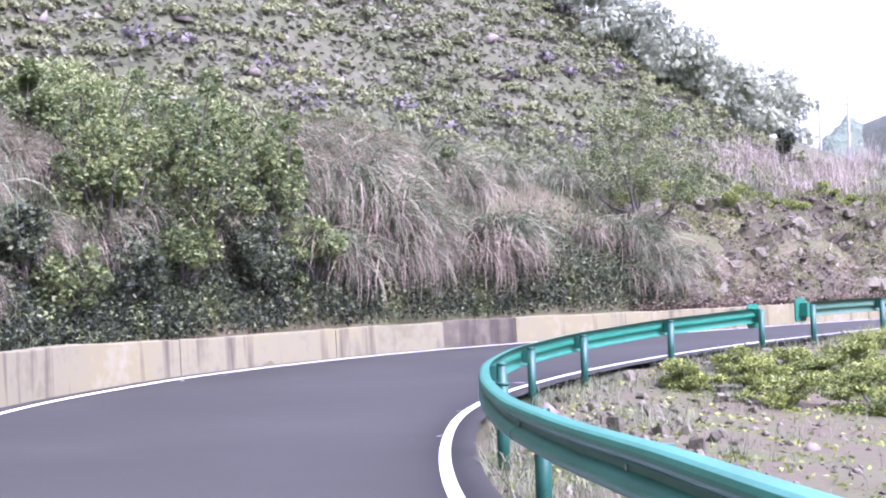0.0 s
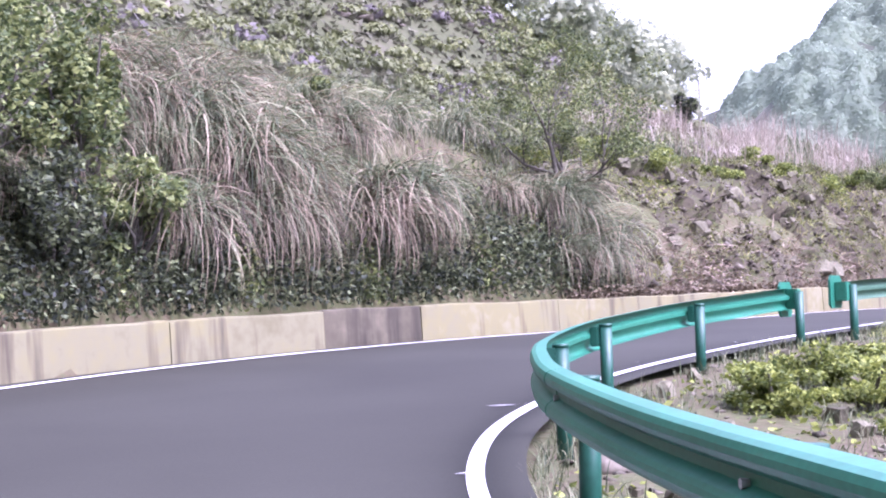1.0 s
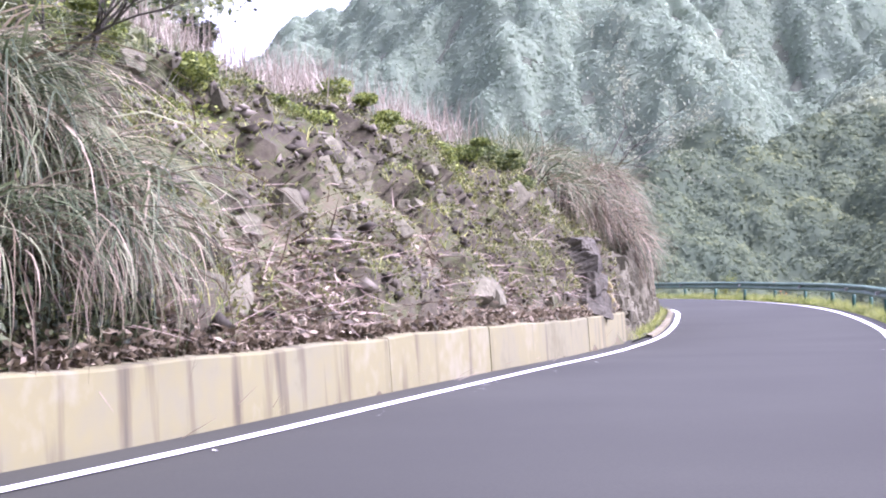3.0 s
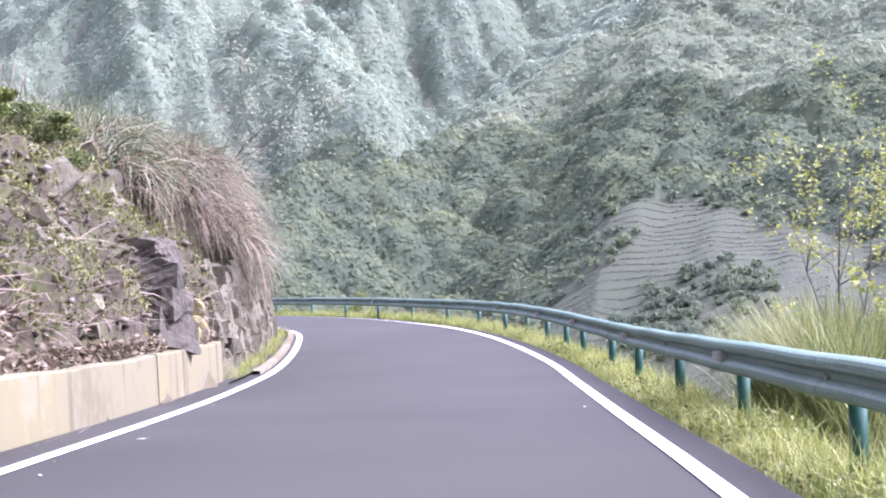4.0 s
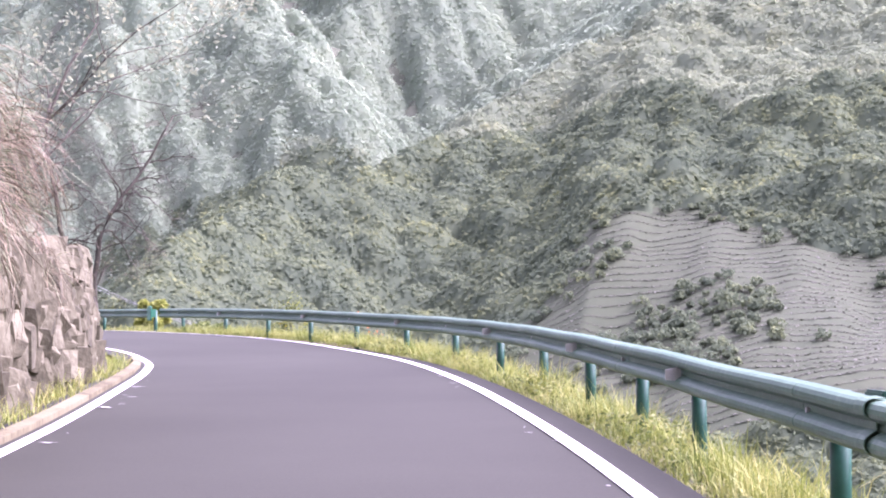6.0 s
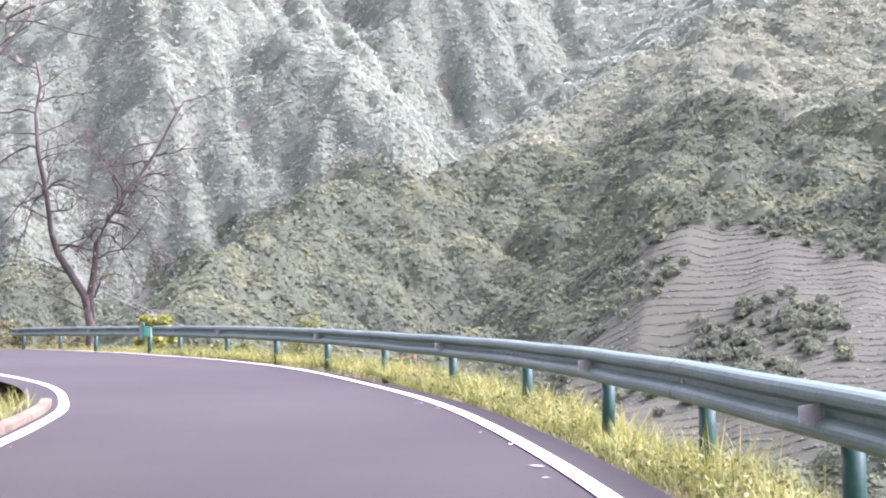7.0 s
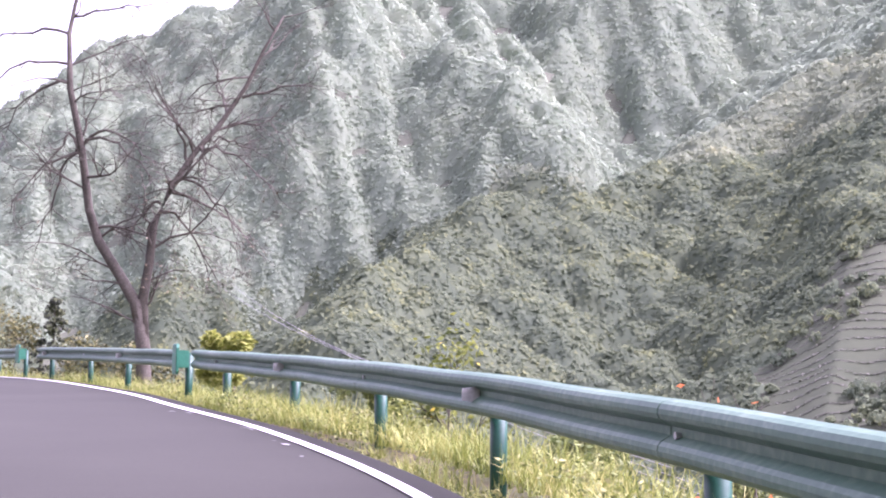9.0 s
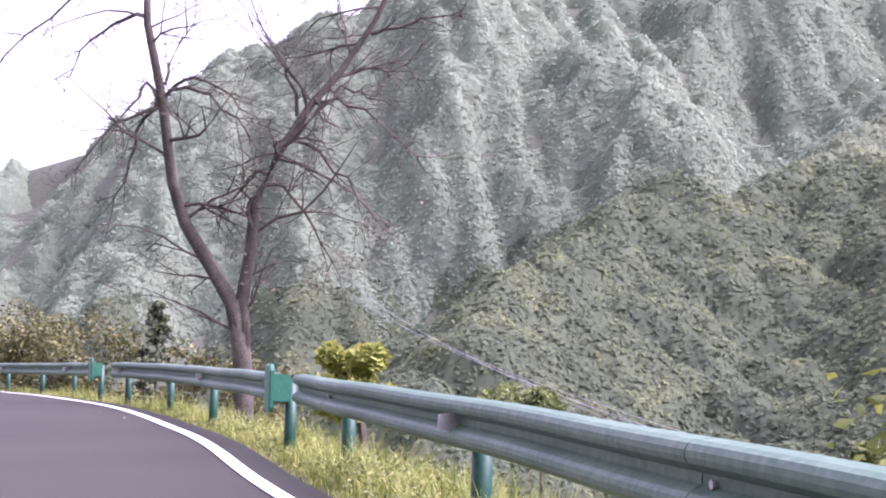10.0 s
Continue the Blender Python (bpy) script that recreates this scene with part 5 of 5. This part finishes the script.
sapling("sapling", "slender sapling with bright yellow-green leaves", (-22.05, 47.3, height(-22.05, 47.3)[0]), 3.9, YELLOWLEAF, 4, 0.036, 1700, (-0.3, 0.05, 1))
sapling("sapling", "slender sapling with sparse yellow leaves", (-21.7, 47.2, height(-21.7, 47.2)[0]), 2.7, YELLOWLEAF, 9, 0.055, 1100, (0.2, 0, 1))
sapling("flowering_bush", "leafy bush with yellow flowers behind the guard rail", (-39.5, 88.6, height(-39.5, 88.6)[0]), 0.95, TEA, 12, 0.04, 700, (0, 0, 1), "shrub", 9)
sapling("orange_sprig", "small sprig with withered orange leaves by the rail", (-36.0, 84.9, height(-36.0, 84.9)[0]), 0.85, ORANGE, 6, 0.045, 34, (0, 0, 1), "plant")

# ---- the bare tree beyond the rail ----
TX, TY = -54.6, 106.6
tz = height(TX, TY)[0]
tree = thing("bare_tree", "tall leafless forked tree with fine twigs", "tree", at=(TX, TY, tz))
RX, RY = 0.905, 0.425          # the plane facing the camera at 10 s; limbs are shaped to fit that view


def limb_pt(r, z, d=0.0):
    return Vector((RX * r - RY * d, RY * r + RX * d, z - 3.2 + (3.2 - tz) / 1.11))


bm, tips, rnd = bmesh.new(), [], random.Random(19)
fork = limb_pt(0, 4.75)
tube(bm, [limb_pt(0.28, tz - 0.9), limb_pt(0.27, 2.9), limb_pt(0.22, 3.8), fork + Vector((0.04, 0.02, 0.15))], [0.22, 0.18, 0.17, 0.13], 10)
left_limb = [(0.2, 4.1, 0), (0.0, 4.85, 0), (-0.38, 5.45, 0.1), (-0.9, 6.25, 0.15), (-1.13, 6.95, 0.1), (-1.33, 8.4, -0.1), (-1.62, 9.7, -0.2), (-1.72, 11.0, 0), (-1.6, 12.0, 0.2), (-1.8, 13.0, 0.1)]
right_limb = [(0.22, 4.0, 0), (0.17, 4.9, 0), (0.3, 5.75, -0.1), (0.37, 6.6, -0.2), (0.74, 7.5, -0.1), (1.25, 8.35, 0), (1.75, 9.0, 0.2), (2.35, 9.95, 0.2), (2.75, 10.8, 0), (3.2, 11.6, -0.1)]
for pts, r0 in ((left_limb, 0.15), (right_limb, 0.13)):
    ps = [limb_pt(*q) for q in pts]
    rad = [r0 * (1 - 0.8 * k / (len(ps) - 1)) for k in range(len(ps))]
    tube(bm, ps, rad, 8)
bmesh.ops.recalc_face_normals(bm, faces=bm.faces)
part("trunk", bm, BARK, tree, "rough grey-brown forked trunk", True)
tree.scale = (1.11, 1.11, 1.11)
for pts, r0 in ((left_limb, 0.15), (right_limb, 0.13)):
    for k in range(1, len(pts)):
        for j in range(2 if k > 3 else 1):
            a = Vector(limb_pt(*pts[k]))
            b = Vector(limb_pt(*pts[k - 1]))
            s = rnd.random()
            st = a.lerp(b, s)
            sgn = 1 if rnd.random() < 0.5 else -1
            if k <= 2:
                sgn, droop = (1 if pts is right_limb else -1), 0.1
            else:
                droop = rnd.choice((0.0, 0.07, 0.12))
            dr, dd_ = sgn * rnd.uniform(0.6, 1.0), rnd.uniform(-0.9, 0.9)
            d = Vector((RX * dr - RY * dd_, RY * dr + RX * dd_, rnd.uniform(0.1, 0.8)))
            L = (1.5 if k <= 2 else 2.6 - 0.12 * k) * rnd.uniform(0.7, 1.25)
            bm = bmesh.new()
            branch_tree(bm, rnd, st, d, L, 0.034 * rnd.uniform(0.7, 1.2) * (1 if k < 6 else 0.7), 3, tips, droop, 0.62, 4)
            part("branch", bm, BARK, tree)
# long arching side branches: height on the limb, reach and height of the end, rise on the way
ARCHES_LEFT = [(8.37, -2.19, 7.65, 0.55), (8.32, -2.32, 6.37, 0.2), (8.2, -2.8, 7.07, 0.15), (8.4, 0.38, 8.02, 0.6), (8.45, 0.4, 7.52, 0.5), (8.6, -0.88, 10.27, -0.3), (9.87, -3.27, 8.82, 0.2), (10.2, -4.26, 8.67, 0.7), (11.0, -4.2, 10.6, 0.3), (11.4, 0.3, 11.9, 0.2)]
ARCHES_RIGHT = [(7.59, 2.66, 6.07, 0.5), (8.45, 3.12, 7.35, 0.35), (8.6, 2.58, 8.47, 0.2), (8.9, 3.26, 8.97, 0.3), (8.45, 1.49, 7.77, 0.1), (8.07, 0.71, 9.22, 0.2), (6.9, 1.81, 5.37, 0.35), (7.1, -0.26, 6.27, 0.3), (9.7, 3.8, 10.07, 0.0), (6.1, 0.2, 7.27, 0.0), (9.3, 1.6, 10.27, 0.1)]
for limb, arches in ((left_limb, ARCHES_LEFT), (right_limb, ARCHES_RIGHT)):
    hz = [q[1] for q in limb]
    for z0, r1, z1, rise in arches:
        r0, d0 = np.interp(z0, hz, [q[0] for q in limb]), np.interp(z0, hz, [q[2] for q in limb])
        d1 = d0 + rnd.uniform(-0.8, 0.8)
        bm, pts = bmesh.new(), []
        for j in range(9):
            s = j / 8
            pts.append(limb_pt(r0 + (r1 - r0) * s + rnd.gauss(0, 0.05), z0 + (z1 - z0) * s ** 1.3 + 4 * rise * s * (1 - s) ** 1.4 * 0.9 + rnd.gauss(0, 0.05), d0 + (d1 - d0) * s))
        tube(bm, pts, [0.04 * (1 - 0.75 * j / 8) for j in range(9)], 6)
        for j in range(2, 9):
            for q in range(2):
                d = (pts[j] - pts[j - 1]).normalized() + Vector((rnd.gauss(0, 0.8), rnd.gauss(0, 0.8), rnd.gauss(0.0, 0.6)))
                branch_tree(bm, rnd, pts[j], d, rnd.uniform(0.45, 1.05), 0.011, 2 if j > 3 else 1, tips, 0.04, 0.6, 3)
        part("branch", bm, BARK, tree)
r = np.random.default_rng(3)
tp = np.array([tuple(t) for t in tips])
tp = tp[tp[:, 2] < 5.5]
tp = tp[r.integers(0, len(tp), 400)] + r.normal(0, 0.05, (400, 3))
v, f = leaves(r, tp, 0.035)
o = new("withered_leaves", np_mesh("withered_leaves", v, f, DRYGRASS))
o.parent = tree
tagged(o, "few withered brown leaves")

# a second, smaller leafless tree behind the headland
p = np.array([-42.4, 74.7, 0.0])
p[2] = height(p[0], p[1])[0]
t2 = thing("slender_tree", "slender young tree with thin pale foliage behind the headland", "tree", at=p)
bm, tips, rnd = bmesh.new(), [], random.Random(8)
branch_tree(bm, rnd, (0, 0, -0.3), (0.05, 0.05, 1), 6.6, 0.075, 3, tips, -0.03, 0.5, 5)
part("trunk", bm, BARK, t2)
r = np.random.default_rng(17)
tp = np.array([tuple(t) for t in tips])
tp = tp[tp[:, 2] > 2.5]
v, f = leaves(r, tp[r.integers(0, len(tp), 1500)] + r.normal(0, 0.16, (1500, 3)), 0.07)
o = new("crown", np_mesh("crown", v, f, CREST))
o.parent = t2

# ---- bushes beyond the far bend ----
FARBUSH = leafy("olive_bush_leaves", [(0.045, 0.052, 0.02), (0.105, 0.112, 0.042), (0.22, 0.22, 0.08)], rand=0.6)
for k, (x, y, s, h, m, lab) in enumerate(((-64, 122, 2.0, 0.9, FARBUSH, "low olive-green bush beyond the bend"), (-69, 125, 2.4, 1.6, FARBUSH, "rounded olive-green bush beyond the bend"), (-75.5, 128, 2.4, 3.4, FARBUSH, "tall yellowish bush beyond the bend"),
                                           (-81, 131, 2.8, 4.0, FARBUSH, "tall yellowish bush beyond the bend"), (-86, 134, 3.0, 3.6, FARBUSH, "tall yellowish bush beyond the bend"))):
    zb = height(x, y)[0]
    top = 3.0 + h
    rz = float(max(1.2, min(3.0, (top - zb) / 1.9)))
    shrub("bush", lab, (x, y, top - 1.9 * rz), (s, s, rz), 6500, 0.11, m, 120 + k, "bush", "bushes beyond the bend", lumps=14)
# dark young conifer
cz = height(-72.6, 129)[0]
con = thing("conifer", "small dark green conifer beyond the bend", "tree", at=(-72.6, 129, cz))
hh = 6.4 - cz
bm = bmesh.new()
tube(bm, [(0, 0, -0.3), (0, 0, hh)], [0.12, 0.02], 6)
part("trunk", bm, BARK, con)
r = np.random.default_rng(2)
cc = np.array([(math.cos(a) * q, math.sin(a) * q, z) for z, a, q in [(z, r.uniform(0, 6.28), ((hh - z) * 0.36 + 0.12) * r.random() ** 0.5) for z in r.uniform(hh * 0.3, hh, 150)]])
v, f = clumps(r, cc, np.full(len(cc), 0.2), 26, 0.09, 0.8)
o = new("crown", np_mesh("crown", v, f, DARKLEAF))
o.parent = con

# trees on the slope below the road
for k, (x, y, top, s, m) in enumerate(((-46.5, 121, 2.2, 1.6, LEAF), (-42, 124, 1.2, 1.8, TREELEAF), (-55, 124, 4.0, 1.7, TREELEAF), (-50.6, 104.2, 4.1, 0.75, YELLOWLEAF), (-43.0, 108.0, 2.6, 1.2, TREELEAF))):
    zb = height(x, y)[0]
    ob = thing("slope_tree", "leafy young tree on the slope below the road", "tree", "trees below the road", at=(x, y, zb))
    bm = bmesh.new()
    hh = max(top - zb, 2.0)
    tube(bm, [(0, 0, -0.3), (0.15, 0.1, hh * 0.5), (0, 0.1, hh - s * 0.7)], [0.12, 0.08, 0.04], 6)
    part("trunk", bm, BARK, ob)
    r = np.random.default_rng(200 + k)
    q, cs = crown(r, (0, 0, hh - s * 0.8), (s, s, s * 0.9), 4200, 13)
    v, f = leaves(r, q, 0.13)
    o = new("crown", np_mesh("crown", v, f, m))
    o.parent = ob

# ---- poles and wires ----
POLE = mat("grey_pole", [(0.25, 0.25, 0.25), (0.4, 0.4, 0.4)], 0.8, 2, 20, 0.1)
WIRE = mat("wire", [(0.25, 0.25, 0.26), (0.35, 0.35, 0.36)], 0.5, 2, 20, 0)
for k, (x, y, top, arm) in enumerate(((-80.5, 100.1, 19.8, True), (-82.5, 98.8, 19.0, False))):
    zb = height(x, y)[0]
    ob = thing("utility_pole", "slender concrete utility pole with crossarms" if arm else "plain slender concrete utility pole", "utility pole", "utility poles", at=(x, y, zb))
    bm = bmesh.new()
    tube(bm, [(0, 0, -0.5), (0, 0, top - zb)], [0.17, 0.10], 10)
    part("pole", bm, POLE, ob)
    if arm:
        for dz, L in ((-0.9, 1.9), (-0.3, 0.5)):
            bm = bmesh.new()
            box(bm, (L, 0.1, 0.1), pose(0, 0, top - zb + dz, 0, 0, 42))
            part("crossarm", bm, POLE, ob)
        for q in (-0.85, -0.3, 0.3, 0.85):
            bm = bmesh.new()
            bmesh.ops.create_cone(bm, cap_ends=True, segments=8, radius1=0.06, radius2=0.04, depth=0.25, matrix=pose(q * math.cos(radians(42)), q * math.sin(radians(42)), top - zb - 0.72))
            part("insulator", bm, POLE, ob)
for k in range(4):
    a, b = Vector((-148 - 1.2 * k, 285, 17.7 + 0.5 * (k % 2))), Vector((-44 - 0.5 * k, 128, -0.8 + 0.45 * k))
    bm = bmesh.new()
    pts = [a.lerp(b, q / 24) - Vector((0, 0, 7.0 * (q / 24) * (1 - q / 24))) for q in range(25)]
    tube(bm, pts, [0.011] * 25, 4)
    o = part("power_line", bm, WIRE)
    tagged(o, "thin grey power line sagging across the valley", "power line", "power lines over the valley")

# ---- woods across the valley ----
def domes(x, y, cell, seed):
    """Heights of a closed canopy of rounded crowns, about one to a cell, and a number for each crown."""
    i0, j0 = np.floor(x / cell).astype(int), np.floor(y / cell).astype(int)
    out, tone = np.zeros(x.shape), np.zeros(x.shape)
    for di in (-1, 0, 1):
        for dj in (-1, 0, 1):
            i, j = i0 + di, j0 + dj
            h1 = np.modf(np.abs(np.sin(i * 127.1 + j * 311.7 + seed) * 43758.5453))[0]
            h2 = np.modf(np.abs(np.sin(i * 269.5 + j * 183.3 + seed) * 24634.6345))[0]
            h3 = np.modf(np.abs(np.sin(i * 419.2 + j * 371.9 + seed) * 35412.7113))[0]
            r = cell * (0.55 + 0.45 * h3)
            d2 = ((x - (i + h1) * cell) ** 2 + (y - (j + h2) * cell) ** 2) / r ** 2
            z = r * (0.45 + 0.6 * h3) * np.sqrt(np.clip(1 - d2, 0, 1)) + 0.25 * r * h1
            z = np.where(d2 < 1, z, 0)
            out = np.maximum(out, z)
    return out


def field_edge(x, y, z):
    """0 inside the tilled patch, rising to 1 some metres outside it."""
    s = 0
    for dx, dy in ((0, 0), (5, 0), (-5, 0), (0, 5), (0, -5), (9, 9), (-9, 9), (9, -9), (-9, -9)):
        s = s + tilled(x + dx, y + dy, z)
    return 1 - s / 9


def canopy(name, label, lo, hi, az_lo, az_hi, step, cell, material, skip_field, n, size, upper=None):
    """A closed canopy of rounded crowns over the far slopes, and loose sprays of leaves all over it."""
    d = np.arange(lo, hi, step)
    az = np.radians(np.arange(az_lo, az_hi, math.degrees(step / (0.5 * (lo + hi)))))
    D, A = np.meshgrid(d, az)
    X, Y = -35 - D * np.sin(A), 60 + D * np.cos(A)
    Z = height(X.ravel(), Y.ravel()).reshape(X.shape)
    lift = smooth(lo, lo + 20, D) * smooth(hi, hi - 15, D)
    if skip_field:
        lift = lift * field_edge(X, Y, Z) ** 1.5
    crowns = domes(X, Y, cell, 3.0) + 0.35 * domes(X, Y, cell * 0.41, 8.0) + 0.35 * rough(X, Y, cell * 0.35, 2)
    Z = Z + 0.9 * crowns * lift - 1.5 * (lift < 0.05)
    k = np.arange(X.size).reshape(X.shape)
    f = np.stack([k[:-1, :-1], k[:-1, 1:], k[1:, 1:], k[1:, :-1]], -1).reshape(-1, 4)
    P = np.stack([X, Y, Z], -1)
    me = np_mesh(name, P.reshape(-1, 3), f, material)
    me.polygons.foreach_set("use_smooth", [True] * len(f))
    tagged(new(name, me), label, "woods", kind="stuff")
    if upper:          # another kind of tree on the higher ground, haze put into its paler colour
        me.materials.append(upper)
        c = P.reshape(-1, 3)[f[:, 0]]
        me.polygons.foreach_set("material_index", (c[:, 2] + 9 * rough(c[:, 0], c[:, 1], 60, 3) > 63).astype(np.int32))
    a, b = np.gradient(P, axis=0), np.gradient(P, axis=1)
    N = np.cross(a, b)
    N /= np.linalg.norm(N, axis=2)[..., None] + 1e-9
    N *= np.sign(N[..., 2:] + 1e-9)
    i, j = rng.integers(0, X.shape[0] - 1, n), ((X.shape[1] - 1) * rng.random(n) ** 1.25).astype(int)
    at = P[i, j] + (P[i + 1, j] - P[i, j]) * rng.random((n, 1)) + (P[i, j + 1] - P[i, j]) * rng.random((n, 1))
    keep = lift[i, j] > 0.06
    at, nrm, dist = at[keep], N[i, j][keep], D[i, j][keep]
    grow = size * (dist / dist.mean()) ** 0.5
    v, f = facets(rng, at + nrm * (grow * rng.uniform(-0.2, 1.1, len(at)))[:, None], nrm + np.array([0, 0, 0.3]), grow, 0.55 if upper else 0.42)
    me = np_mesh(name + "_sprays", v, f, material)
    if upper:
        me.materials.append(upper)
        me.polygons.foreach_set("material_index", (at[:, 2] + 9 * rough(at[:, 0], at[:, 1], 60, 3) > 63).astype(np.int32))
    tagged(new(name + "_sprays", me), "leafy sprays of the far trees", "woods", kind="stuff")


rng = np.random.default_rng(99)
canopy("valley_woods", "dense mixed woods on the spur across the valley", 120, 500, -18, 50, 1.35, 6.6, HAZEWOODS, True, 480000, 0.56, HAZEBAMBOO)
canopy("mountain_woods", "woods covering the high mountain, paled by haze put into their colour", 470, 940, 0, 52, 1.9, 6.8, FARHAZEWOODS, False, 460000, 0.8)
# bushes scattered over the tilled patch
x, y = rng.uniform(-75, 70, 2600), rng.uniform(215, 340, 2600)
z = ground_z(x, y)
fe = field_edge(x, y, z)
keep = ((fe < 0.75) & (rough(x, y, 34, 3) > 0.6)) | ((fe > 0.1) & (fe < 0.9)) | (((x + 36) / 17) ** 2 + ((y - 288) / 20) ** 2 < 1 + 0.3 * rough(x, y, 12, 2))
at = np.stack([x, y, z + 0.5], -1)[keep]
v, f = clumps(rng, at, rng.uniform(0.5, 1.8, len(at)), 45, 0.42, 0.9)
tagged(new("field_bushes", np_mesh("field_bushes", v, f, HAZEWOODS)), "bushes scattered over the tilled slope", "bushes", kind="stuff")
# tilled terraces on the far slope
at = []
for row in range(72):
    y = 222 + row * 2.2
    x = np.arange(-78, 62, 0.24)
    yy = y - 0.25 * (x + 30) + 2.5 * np.sin(x * 0.05 + row * 0.06) + 0.5 * np.sin(x * 0.21 + row) + rng.normal(0, 0.09, len(x))
    z = ground_z(x, yy)
    on = tilled(x, yy, z) & (np.sin(x * 0.3 + row * 2.1) + rng.normal(0, 0.3, len(x)) > -1.1)
    at.append(np.stack([x, yy, z + 0.07], -1)[on])
at = np.vstack(at)
v, f = facets(rng, at, np.array([[0.0, -0.45, 0.9]]), 0.34, 0.25)
FIELD = leafy("field_rows", [(0.056, 0.065, 0.041), (0.066, 0.075, 0.048), (0.078, 0.085, 0.056)])
tagged(new("field_rows", np_mesh("field_rows", v, f, FIELD)), "faint contour rows of crops on the far slope", "crops", kind="stuff")

# ---- small things on the road ----
rng = np.random.default_rng(31)
n = 90
st, q = rng.uniform(1, 23, n), rng.random(n)
i = (st * PER).astype(int)
at = LEFT[i] + (RIGHT[i] - LEFT[i]) * np.where(q < 0.5, 0.04 + 0.2 * q ** 2, 1 - 0.12 * (1 - q))[:, None]
at[:, 2] += 0.016
a = rng.uniform(0, 6.28, n)
s = rng.gamma(2.0, 0.011, n) + 0.006
d1 = np.stack([np.cos(a) * s * 2.2, np.sin(a) * s * 2.2, 0 * a], -1)
d2 = np.stack([-np.sin(a) * s * 0.7, np.cos(a) * s * 0.7, 0 * a], -1)
v = np.stack([at - d1, at + d2, at + d1, at - d2 * 0.6], 1).reshape(-1, 3)
tagged(new("paint_flecks", np_mesh("paint_flecks", v, np.arange(4 * n).reshape(-1, 4), PAINT)), "small white flecks scattered on the asphalt", "road marking", kind="stuff")
